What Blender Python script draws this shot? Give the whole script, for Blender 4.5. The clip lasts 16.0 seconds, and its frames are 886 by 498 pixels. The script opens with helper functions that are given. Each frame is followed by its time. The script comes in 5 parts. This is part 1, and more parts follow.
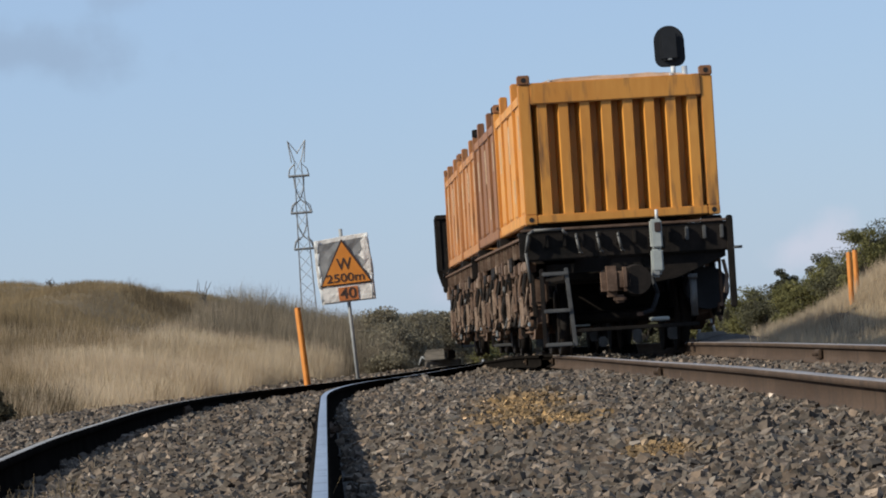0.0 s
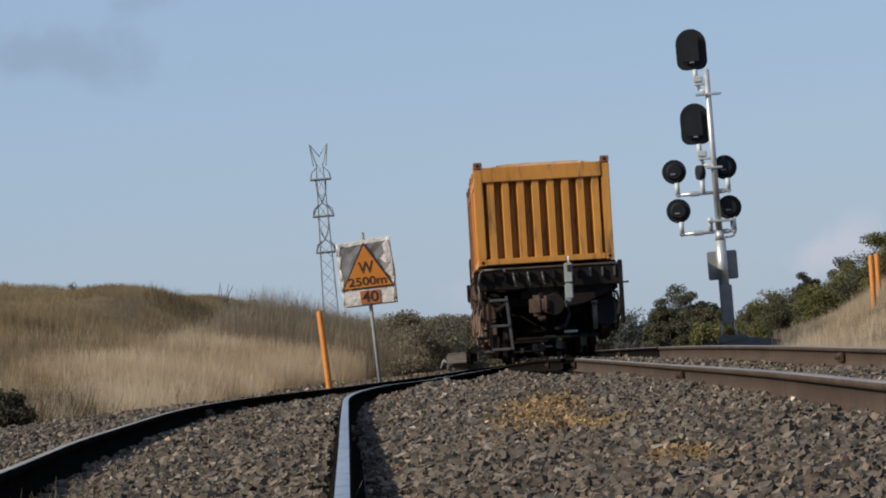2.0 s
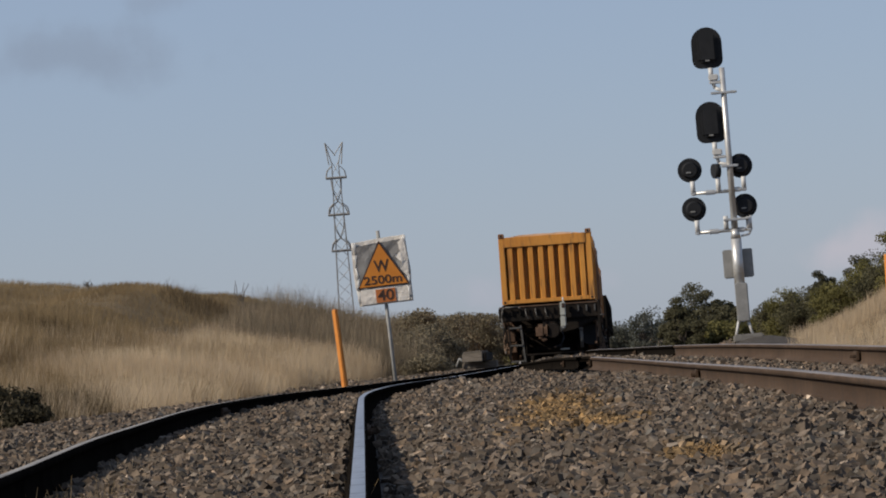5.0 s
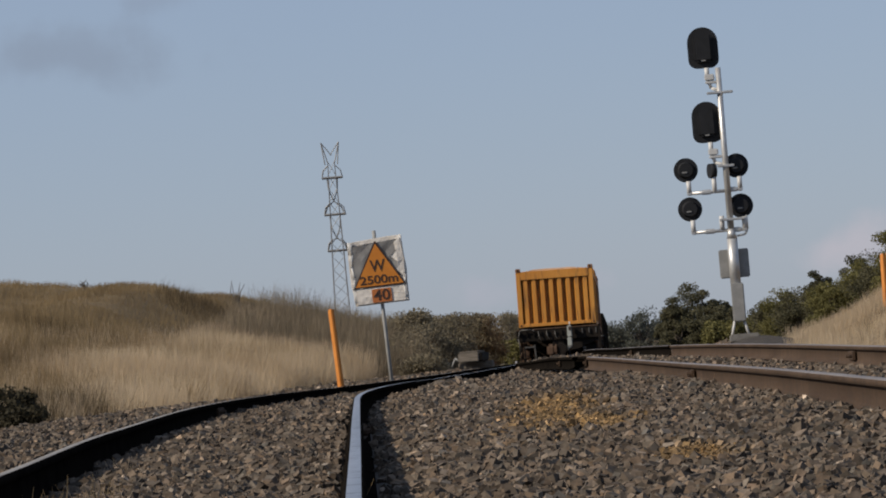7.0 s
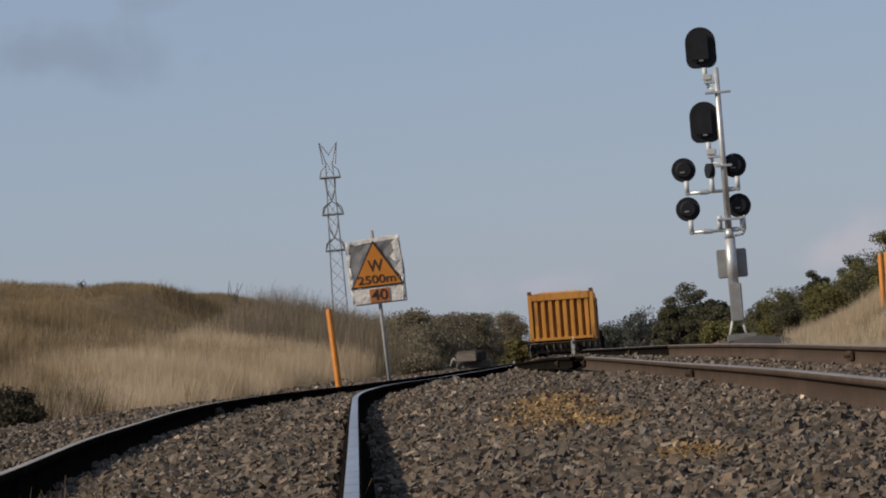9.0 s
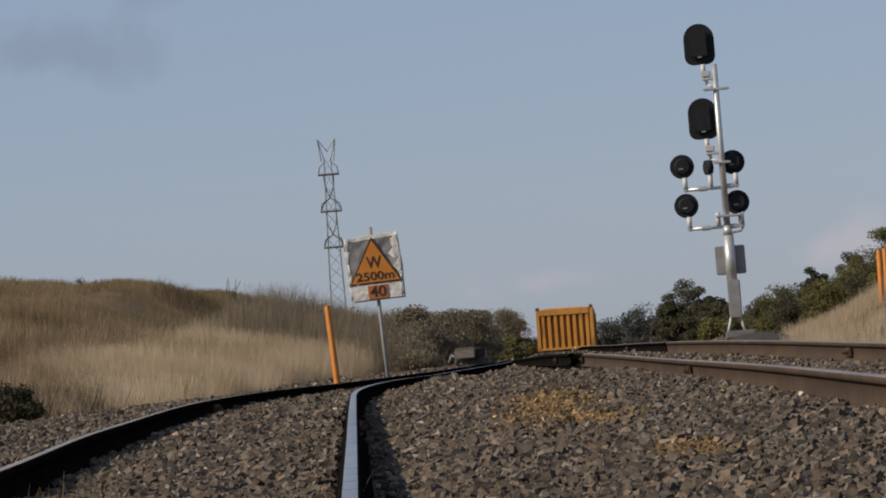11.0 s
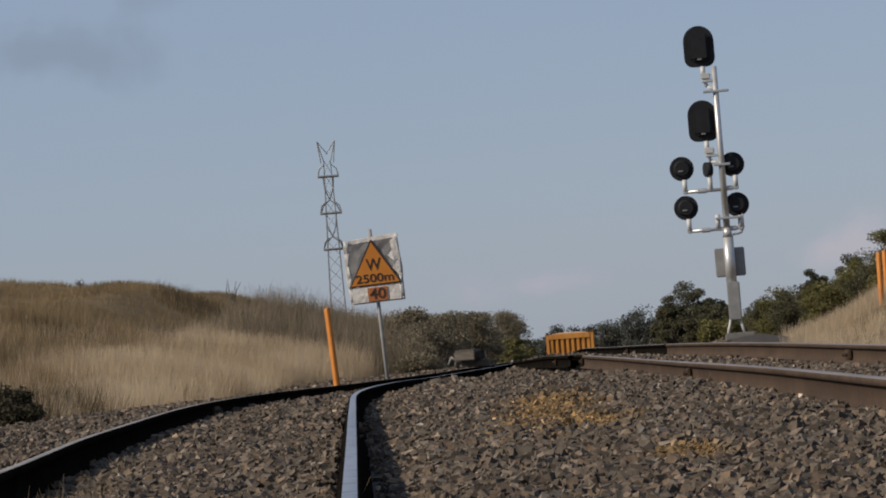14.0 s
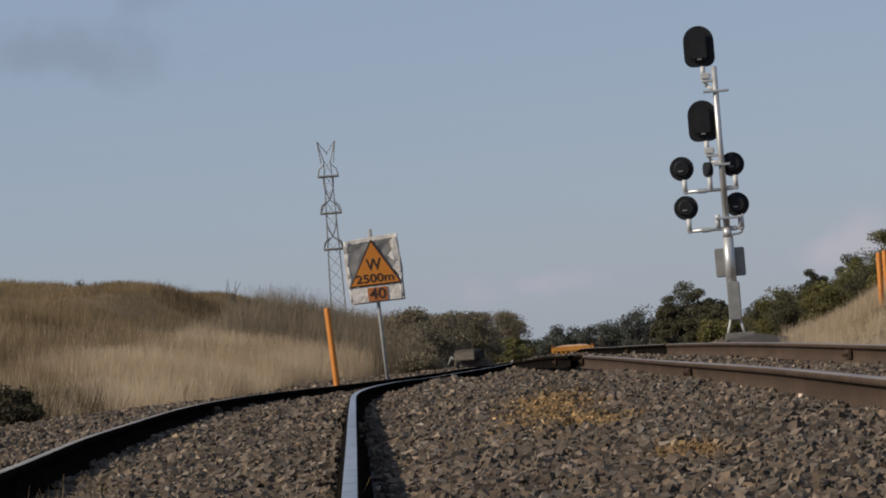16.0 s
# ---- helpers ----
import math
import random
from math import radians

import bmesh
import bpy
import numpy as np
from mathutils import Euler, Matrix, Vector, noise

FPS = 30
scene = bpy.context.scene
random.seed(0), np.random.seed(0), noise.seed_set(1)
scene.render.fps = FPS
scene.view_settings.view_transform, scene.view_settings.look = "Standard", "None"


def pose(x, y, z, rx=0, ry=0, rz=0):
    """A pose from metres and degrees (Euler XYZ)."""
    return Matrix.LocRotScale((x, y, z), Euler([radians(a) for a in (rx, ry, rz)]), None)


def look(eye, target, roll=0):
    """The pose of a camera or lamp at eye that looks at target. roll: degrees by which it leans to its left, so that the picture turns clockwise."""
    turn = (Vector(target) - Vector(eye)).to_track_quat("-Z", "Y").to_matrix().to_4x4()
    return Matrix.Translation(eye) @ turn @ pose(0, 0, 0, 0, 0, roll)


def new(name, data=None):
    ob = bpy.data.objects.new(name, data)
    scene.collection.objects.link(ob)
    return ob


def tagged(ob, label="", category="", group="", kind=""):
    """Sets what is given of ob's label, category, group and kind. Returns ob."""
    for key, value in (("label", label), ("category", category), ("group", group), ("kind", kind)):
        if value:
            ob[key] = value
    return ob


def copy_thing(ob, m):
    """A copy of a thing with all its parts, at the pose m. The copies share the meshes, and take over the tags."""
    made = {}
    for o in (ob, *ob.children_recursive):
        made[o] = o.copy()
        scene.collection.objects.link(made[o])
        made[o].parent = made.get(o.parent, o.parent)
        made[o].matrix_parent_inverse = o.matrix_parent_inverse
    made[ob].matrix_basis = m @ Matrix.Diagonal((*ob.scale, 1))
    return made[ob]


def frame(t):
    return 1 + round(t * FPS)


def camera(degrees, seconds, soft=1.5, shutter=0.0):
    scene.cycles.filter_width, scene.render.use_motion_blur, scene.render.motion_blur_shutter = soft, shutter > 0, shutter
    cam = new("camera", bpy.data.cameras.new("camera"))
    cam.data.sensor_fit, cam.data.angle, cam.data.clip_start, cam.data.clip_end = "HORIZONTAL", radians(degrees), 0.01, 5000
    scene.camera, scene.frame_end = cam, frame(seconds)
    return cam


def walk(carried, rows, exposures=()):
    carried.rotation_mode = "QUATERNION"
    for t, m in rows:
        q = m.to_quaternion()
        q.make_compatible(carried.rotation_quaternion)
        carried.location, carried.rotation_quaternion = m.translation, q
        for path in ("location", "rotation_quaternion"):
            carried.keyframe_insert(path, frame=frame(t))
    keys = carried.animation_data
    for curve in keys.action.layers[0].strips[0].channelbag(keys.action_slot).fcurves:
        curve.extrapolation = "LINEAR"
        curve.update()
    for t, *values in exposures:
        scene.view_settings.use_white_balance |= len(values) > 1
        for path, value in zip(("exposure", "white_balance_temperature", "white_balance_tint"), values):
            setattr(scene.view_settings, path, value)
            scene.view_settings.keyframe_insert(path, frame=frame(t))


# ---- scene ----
EYE = (0.0, 0.0, 0.36)
LEAN = -4.5


def aim(yaw, pitch):
    """The pose of the tripod head turned by yaw (to the right) and pitch (up), in degrees."""
    a, b = radians(yaw), radians(pitch)
    way = Vector((math.sin(a) * math.cos(b), math.cos(a) * math.cos(b), math.sin(b)))
    return look(EYE, Vector(EYE) + 50 * way, LEAN)


cam = camera(12.78, 16.0, soft=1.9)
PAN = [
    (0, -1.405, 1.321), (0.5, -1.450, 1.345), (1, -1.540, 1.378), (1.5, -1.630, 1.373), (2, -1.717, 1.395),
    (2.5, -1.764, 1.393), (3, -1.834, 1.428), (3.5, -1.925, 1.413), (4, -1.964, 1.408), (5.2, -1.935, 1.385),
    (6.5, -1.893, 1.367), (7, -1.886, 1.384), (7.5, -1.877, 1.390), (8, -1.875, 1.403), (8.5, -1.867, 1.389),
    (9, -1.855, 1.380), (10.2, -1.842, 1.350), (11.5, -1.832, 1.325), (12, -1.828, 1.365), (12.5, -1.828, 1.374),
    (13, -1.829, 1.378), (13.5, -1.828, 1.362), (14, -1.829, 1.360), (15, -1.829, 1.360), (16, -1.829, 1.360)]
walk(cam, [(t, aim(a, b)) for t, a, b in PAN],
     exposures=[(0, 0.52, 5950, 5), (1.5, 0.38, 6000, 5), (3.5, 0.19, 6350, 9), (7, 0.08, 6500, 10), (12.5, 0.0, 6500, 10), (16, 0.0, 6500, 10)])

# ---- light ----
SUN = Vector((-0.78, -0.33, 0.58)).normalized()
SKY_TINT = (1.02, 1.01, 1.21)
CLOUDS = [((-0.128, 1, 0.080), (0.036, 0.011), 0.7, (3.5, 4.25, 5.5)), ((-0.10, 1, 0.094), (0.012, 0.006), 0.5, (3.5, 4.25, 5.5)),
          ((0.066, 1, 0.0165), (0.020, 0.007), 0.75, (6.7, 6.4, 7.1)), ((-0.010, 1, 0.013), (0.018, 0.005), 0.65, (6.1, 6.0, 7.0))]
world = bpy.data.worlds.new("sky")
scene.world = world
world.use_nodes = True
wn, wl = world.node_tree.nodes, world.node_tree.links
sky = wn.new("ShaderNodeTexSky")
sky.sky_type, sky.sun_disc = "NISHITA", False
sky.sun_elevation = math.asin(SUN.z)
sky.sun_rotation = math.atan2(SUN.x, SUN.y)
sky.air_density, sky.dust_density, sky.ozone_density = 1.0, 0.3, 3.5
# cloud banks: a grey one high over the dune, pale ones low over the line
coord = wn.new("ShaderNodeTexCoord")
noise_tex = wn.new("ShaderNodeTexNoise")
noise_tex.inputs["Scale"].default_value, noise_tex.inputs["Detail"].default_value = 45.0, 5.0
wl.new(coord.outputs["Generated"], noise_tex.inputs["Vector"])
tone = wn.new("ShaderNodeMix")
tone.data_type, tone.blend_type = "RGBA", "MULTIPLY"
tone.inputs[0].default_value = 1.0
tone.inputs[7].default_value = (SKY_TINT[0], SKY_TINT[1], SKY_TINT[2], 1)
wl.new(sky.outputs[0], tone.inputs[6])
veil = wn.new("ShaderNodeMix")
veil.data_type = "RGBA"
veil.inputs[0].default_value = 0.6
veil.inputs[7].default_value = (4.53, 5.52, 7.12, 1)
wl.new(tone.outputs[2], veil.inputs[6])
last = veil.outputs[2]
for way, size, strength, colour in CLOUDS:
    way = Vector(way).normalized()
    shift = wn.new("ShaderNodeVectorMath")
    shift.operation = "SUBTRACT"
    shift.inputs[1].default_value = way
    wl.new(coord.outputs["Generated"], shift.inputs[0])
    grow = wn.new("ShaderNodeVectorMath")
    grow.operation = "DIVIDE"
    grow.inputs[1].default_value = (size[0], 1.0, size[1])
    wl.new(shift.outputs[0], grow.inputs[0])
    far_off = wn.new("ShaderNodeVectorMath")
    far_off.operation = "LENGTH"
    wl.new(grow.outputs[0], far_off.inputs[0])
    rough_edge = wn.new("ShaderNodeMath")
    rough_edge.operation = "MULTIPLY_ADD"
    rough_edge.inputs[1].default_value = 3.2
    wl.new(noise_tex.outputs[0], rough_edge.inputs[0])
    less = wn.new("ShaderNodeMath")
    less.operation = "MULTIPLY"
    less.inputs[1].default_value = -1.0
    wl.new(far_off.outputs["Value"], less.inputs[0])
    wl.new(less.outputs[0], rough_edge.inputs[2])
    soft_edge = wn.new("ShaderNodeMapRange")
    soft_edge.interpolation_type = "SMOOTHSTEP"
    soft_edge.inputs[1].default_value, soft_edge.inputs[2].default_value = 0.55, 1.7
    soft_edge.inputs[3].default_value, soft_edge.inputs[4].default_value = 0.0, strength
    wl.new(rough_edge.outputs[0], soft_edge.inputs[0])
    mix = wn.new("ShaderNodeMix")
    mix.data_type = "RGBA"
    mix.inputs[7].default_value = (*colour, 1)
    wl.new(soft_edge.outputs[0], mix.inputs[0])
    wl.new(last, mix.inputs[6])
    last = mix.outputs[2]
wl.new(last, wn["Background"].inputs[0])
wn["Background"].inputs[1].default_value = 0.069
sun = new("sun", bpy.data.lights.new("sun", "SUN"))
sun.data.energy, sun.data.angle, sun.data.color = 4.4, radians(0.5), (1.0, 0.88, 0.72)
sun.matrix_world = look((0, 0, 30), Vector((0, 0, 30)) - SUN)


# ---- materials ----
def material(name, a, b, scale=8.0, rough=0.7, metal=0.0, bump=0.2, fine=60.0, stretch=(1, 1, 1), spec=0.5, vary=0.0, depth=0.01, attr="", space="Object", wear=None, worn=0.62, thin=0.0):
    """Two colours mixed by noise at two scales, with relief. vary: change from object to object; attr: a colour attribute that tints it."""
    m = bpy.data.materials.new(name)
    m.use_nodes = True
    n, l = m.node_tree.nodes, m.node_tree.links
    s = n["Principled BSDF"]
    s.inputs["Roughness"].default_value, s.inputs["Metallic"].default_value = rough, metal
    s.inputs["Specular IOR Level"].default_value = spec
    c, mp = n.new("ShaderNodeTexCoord"), n.new("ShaderNodeMapping")
    mp.inputs["Scale"].default_value = stretch
    l.new(c.outputs[space], mp.inputs[0])
    t1, t2 = n.new("ShaderNodeTexNoise"), n.new("ShaderNodeTexNoise")
    t1.inputs["Scale"].default_value, t1.inputs["Detail"].default_value = scale, 6
    t2.inputs["Scale"].default_value, t2.inputs["Detail"].default_value = fine, 3
    for t in (t1, t2):
        l.new(mp.outputs[0], t.inputs["Vector"])
    add = n.new("ShaderNodeMath")
    add.operation = "MULTIPLY_ADD"
    add.inputs[1].default_value = 0.45
    l.new(t2.outputs[0], add.inputs[0])
    l.new(t1.outputs[0], add.inputs[2])
    r = n.new("ShaderNodeMapRange")
    r.inputs[1].default_value, r.inputs[2].default_value = 0.5, 0.95
    l.new(add.outputs[0], r.inputs[0])
    x = n.new("ShaderNodeMix")
    x.data_type = "RGBA"
    x.inputs[6].default_value, x.inputs[7].default_value = (*a, 1), (*b, 1)
    l.new(r.outputs[0], x.inputs[0])
    out = x.outputs[2]
    if wear:
        t3, mp3, r3, x3 = n.new("ShaderNodeTexNoise"), n.new("ShaderNodeMapping"), n.new("ShaderNodeMapRange"), n.new("ShaderNodeMix")
        mp3.inputs["Scale"].default_value = (3.0, 3.0, 0.5)
        mp3.inputs["Location"].default_value = (3.1, 1.7, 0.4)
        t3.inputs["Scale"].default_value, t3.inputs["Detail"].default_value = 2.6, 7
        r3.inputs[1].default_value, r3.inputs[2].default_value, r3.inputs[4].default_value = worn - 0.07, worn + 0.10, 0.85
        x3.data_type = "RGBA"
        x3.inputs[7].default_value = (*wear, 1)
        l.new(c.outputs[space], mp3.inputs[0])
        l.new(mp3.outputs[0], t3.inputs["Vector"])
        l.new(t3.outputs[0], r3.inputs[0])
        l.new(r3.outputs[0], x3.inputs[0])
        l.new(out, x3.inputs[6])
        out = x3.outputs[2]
    if vary:
        h = n.new("ShaderNodeHueSaturation")
        info = n.new("ShaderNodeObjectInfo") if vary > 0 else n.new("ShaderNodeNewGeometry")
        v = n.new("ShaderNodeMapRange")
        v.inputs[3].default_value, v.inputs[4].default_value = 1 - abs(vary), 1 + abs(vary)
        l.new(info.outputs["Random" if vary > 0 else "Random Per Island"], v.inputs[0])
        l.new(v.outputs[0], h.inputs["Value"])
        l.new(out, h.inputs["Color"])
        out = h.outputs[0]
    if attr:
        at, mu = n.new("ShaderNodeAttribute"), n.new("ShaderNodeMix")
        at.attribute_name = attr
        mu.data_type, mu.blend_type = "RGBA", "MULTIPLY"
        mu.inputs[0].default_value = 1
        l.new(out, mu.inputs[6])
        l.new(at.outputs["Color"], mu.inputs[7])
        out = mu.outputs[2]
    l.new(out, s.inputs["Base Color"])
    if thin:
        tr, ms = n.new("ShaderNodeBsdfTranslucent"), n.new("ShaderNodeMixShader")
        ms.inputs[0].default_value = thin
        l.new(out, tr.inputs["Color"])
        l.new(s.outputs[0], ms.inputs[1])
        l.new(tr.outputs[0], ms.inputs[2])
        l.new(ms.outputs[0], n["Material Output"].inputs["Surface"])
    if bump:
        bp = n.new("ShaderNodeBump")
        bp.inputs["Strength"].default_value, bp.inputs["Distance"].default_value = bump, depth
        l.new(add.outputs[0], bp.inputs["Height"])
        l.new(bp.outputs[0], s.inputs["Normal"])
    return m


M_EARTH = material("dry_earth", (0.09, 0.066, 0.038), (0.17, 0.128, 0.075), 0.5, 0.95, bump=0.4, fine=6, depth=0.05, spec=0.1)
# dark soil; the shade in gaps between the stones is in its colour too
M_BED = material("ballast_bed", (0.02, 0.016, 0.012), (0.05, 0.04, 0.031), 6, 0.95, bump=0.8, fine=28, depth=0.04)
M_STONE = material("ballast_stone", (0.044, 0.034, 0.025), (0.142, 0.110, 0.082), 12, 0.9, bump=0.3, fine=60, vary=-0.5, attr="tint", spec=0.3)
M_RUST = material("rail_rust", (0.048, 0.031, 0.0205), (0.083, 0.056, 0.038), 4, 0.85, bump=0.2, fine=50, spec=0.1, stretch=(1, 0.2, 1), wear=(0.045, 0.032, 0.024), worn=0.55)
# the shade on the rail sides is put into this near-black
M_RAIL_SHADE = material("rail_shade_black", (0.006, 0.0052, 0.0045), (0.012, 0.010, 0.0085), 4, 0.75, bump=0.2, fine=50, spec=0.0)
M_SCRUB = material("scrub_twigs", (0.12, 0.096, 0.064), (0.26, 0.212, 0.15), 0.5, 0.9, bump=0, fine=3, vary=-0.35, spec=0.15, thin=0.3)
M_SAND = material("ochre_sand", (0.155, 0.098, 0.043), (0.275, 0.178, 0.08), 7, 0.95, bump=0.5, fine=50, depth=0.02)
M_STEEL = material("rail_running_face", (0.36, 0.36, 0.37), (0.52, 0.52, 0.53), 3, 0.38, 0.9, bump=0.03, fine=40, stretch=(1, 0.04, 1), wear=(0.12, 0.10, 0.085), worn=0.60)
M_TOP = material("rail_dull_head", (0.17, 0.145, 0.127), (0.28, 0.245, 0.22), 3, 0.55, 0.5, bump=0.05, fine=40, stretch=(1, 0.2, 1))
M_DULL = material("rail_dull_top", (0.16, 0.15, 0.135), (0.27, 0.255, 0.235), 3, 0.7, bump=0.08, fine=40, stretch=(1, 0.2, 1), wear=(0.07, 0.06, 0.05), worn=0.6)
M_STRAW = material("dry_grass", (0.40, 0.305, 0.20), (0.64, 0.52, 0.36), 0.35, 0.85, bump=0, fine=3, vary=-0.06, spec=0.15, thin=0.5)
M_DUNE = material("dune_grass", (0.165, 0.118, 0.065), (0.35, 0.262, 0.145), 0.3, 0.9, bump=0, fine=2, vary=-0.07, spec=0.15, thin=0.5)
M_TUFT = material("dark_tussock", (0.062, 0.046, 0.028), (0.15, 0.112, 0.066), 0.4, 0.9, bump=0, fine=3, vary=-0.2, spec=0.15, thin=0.4)
# dull green, its colour lightened a little for haze over the gums
M_LEAF = material("leaf_dull_green", (0.060, 0.059, 0.034), (0.125, 0.116, 0.068), 0.6, 0.7, bump=0, fine=4, vary=-0.25, spec=0.15, thin=0.3)
M_LEAF_LIGHT = material("leaf_olive", (0.10, 0.095, 0.034), (0.19, 0.172, 0.068), 0.6, 0.7, bump=0, fine=4, vary=-0.25, spec=0.15, thin=0.3)
M_LEAF_GREY = material("leaf_grey", (0.12, 0.103, 0.068), (0.26, 0.222, 0.152), 0.6, 0.8, bump=0, fine=4, vary=-0.25, spec=0.15, thin=0.3)
M_BUSH_DARK = material("leaf_dark_thorn", (0.022, 0.02, 0.013), (0.055, 0.048, 0.03), 0.6, 0.8, bump=0, fine=4, vary=-0.25, spec=0.1, thin=0.15)
# greyer leaf: the distance haze on the far trees is put into the colour
M_LEAF_HAZE = material("leaf_far_haze", (0.06, 0.066, 0.055), (0.115, 0.12, 0.10), 0.4, 0.8, bump=0, fine=3, vary=-0.3, spec=0.15, thin=0.3)
M_BARK = material("bark", (0.05, 0.04, 0.03), (0.13, 0.11, 0.09), 3, 0.9, bump=0.5, fine=20)
M_YELLOW = material("container_yellow", (0.45, 0.178, 0.022), (0.57, 0.262, 0.045), 1.2, 0.55, bump=0.05, fine=14, stretch=(1, 1, 0.25), wear=(0.10, 0.05, 0.022), worn=0.63)
M_BROWN = material("container_brown", (0.16, 0.062, 0.020), (0.28, 0.125, 0.044), 1.2, 0.6, bump=0.05, fine=14, stretch=(1, 1, 0.25), wear=(0.10, 0.05, 0.022), worn=0.58)
M_ORANGE = material("container_orange", (0.32, 0.128, 0.032), (0.46, 0.215, 0.066), 1.2, 0.6, bump=0.05, fine=14, stretch=(1, 1, 0.25), wear=(0.10, 0.05, 0.022), worn=0.57)
M_COVER = material("cover_sheet", (0.46, 0.30, 0.18), (0.62, 0.45, 0.31), 3, 0.8, bump=0.3, fine=12, depth=0.02)
M_HOLE = material("dark_hole", (0.006, 0.005, 0.005), (0.012, 0.01, 0.01), 5, 0.9, bump=0)
# grimy steel; shade under and between the wagon's parts is in this near-black
M_FRAME = material("wagon_grime_shade", (0.006, 0.005, 0.004), (0.020, 0.015, 0.012), 4, 0.8, bump=0.3, fine=30, spec=0.15)
M_BOGIE = material("bogie_dust", (0.06, 0.036, 0.024), (0.15, 0.097, 0.067), 4, 0.85, bump=0.3, fine=30, spec=0.15)
M_DUST = material("pale_dust", (0.09, 0.06, 0.041), (0.24, 0.17, 0.122), 5, 0.85, bump=0.3, fine=30, spec=0.15)
M_STREAK = material("faded_stencil", (0.42, 0.30, 0.17), (0.60, 0.48, 0.34), 6, 0.7, bump=0.05, fine=30)
M_GREY = material("grey_paint", (0.18, 0.18, 0.175), (0.27, 0.27, 0.26), 5, 0.6, bump=0.05)
M_LADDER = material("worn_grey_steel", (0.04, 0.038, 0.035), (0.10, 0.094, 0.085), 5, 0.6, bump=0.1)
M_WHITE = material("white_paint", (0.42, 0.42, 0.41), (0.52, 0.52, 0.51), 5, 0.5, bump=0.05)
M_UNIT = material("pale_grey_green", (0.27, 0.28, 0.255), (0.38, 0.39, 0.36), 5, 0.6, bump=0.05)
M_GALV = material("galvanised_steel", (0.42, 0.42, 0.41), (0.56, 0.56, 0.55), 6, 0.42, 0.55, bump=0.05, fine=30)
M_BLACK = material("matt_black", (0.006, 0.007, 0.009), (0.013, 0.014, 0.017), 6, 0.7, bump=0.03, spec=0.3)
M_POST = material("orange_post", (0.44, 0.145, 0.014), (0.56, 0.21, 0.03), 5, 0.6, bump=0.1)
M_SIGN = material("sign_amber", (0.46, 0.155, 0.012), (0.53, 0.195, 0.02), 4, 0.5, bump=0.05)
M_PLATE = material("sign_orange", (0.36, 0.11, 0.025), (0.43, 0.145, 0.035), 4, 0.5, bump=0.05)
M_PLASTIC = material("plastic_wrap", (0.50, 0.46, 0.41), (0.72, 0.68, 0.62), 6, 0.32, bump=0.6, fine=14, depth=0.05)
M_SHEET = material("grey_sheet", (0.13, 0.125, 0.12), (0.24, 0.235, 0.225), 4, 0.45, bump=0.5, fine=12, depth=0.03)
M_INK = material("sign_black", (0.022, 0.010, 0.006), (0.05, 0.022, 0.012), 6, 0.6, bump=0)
M_TOWER = material("tower_steel", (0.17, 0.17, 0.17), (0.26, 0.26, 0.26), 1, 0.6, 0.3, bump=0)
M_TIMBER = material("weathered_timber", (0.085, 0.072, 0.058), (0.19, 0.162, 0.13), 6, 0.9, bump=0.4, fine=40, stretch=(1, 8, 8))
M_CONCRETE = material("concrete", (0.13, 0.125, 0.115), (0.21, 0.20, 0.185), 6, 0.9, bump=0.3, fine=40)


# ---- mesh helpers ----
def link_bm(name, bm, mats, parent=None, label=""):
    me = bpy.data.meshes.new(name)
    bm.to_mesh(me)
    bm.free()
    for m in mats if isinstance(mats, (list, tuple)) else [mats]:
        me.materials.append(m)
    ob = new(name, me)
    ob.parent = parent
    return tagged(ob, label)


def part(name, bm, mat, parent, label=""):
    return link_bm(name, bm, mat, parent, label)


def thing(name, m, label, category, group="", kind=""):
    ob = new(name)
    ob.empty_display_size = 0.2
    ob.matrix_world = m
    return tagged(ob, label, category, group, kind)


def box(bm, size, at, bevel=0.0, turn=None, mat=0):
    """A box of that size centred at that place, with bevelled edges."""
    g = bmesh.ops.create_cube(bm, size=1.0)
    v = g["verts"]
    m = Matrix.Translation(at) @ (turn or Matrix()) @ Matrix.Diagonal((*size, 1))
    bmesh.ops.transform(bm, matrix=m, verts=v)
    faces = {f for q in v for f in q.link_faces}
    for f in faces:
        f.material_index = mat
    if bevel:
        edges = list({e for f in faces for e in f.edges})
        bmesh.ops.bevel(bm, geom=edges, offset=bevel, segments=2, affect="EDGES", clamp_overlap=True)
    return bm


def rod(bm, a, b, r, r2=None, n=10, mat=0):
    """A tapered bar from a to b."""
    a, b = Vector(a), Vector(b)
    d = b - a
    m = Matrix.Translation((a + b) / 2) @ d.to_track_quat("Z", "Y").to_matrix().to_4x4()
    g = bmesh.ops.create_cone(bm, cap_ends=True, segments=n, radius1=r, radius2=r if r2 is None else r2, depth=d.length, matrix=m)
    for f in {f for q in g["verts"] for f in q.link_faces}:
        f.material_index, f.smooth = mat, n > 6 and len(f.verts) == 4
    return bm


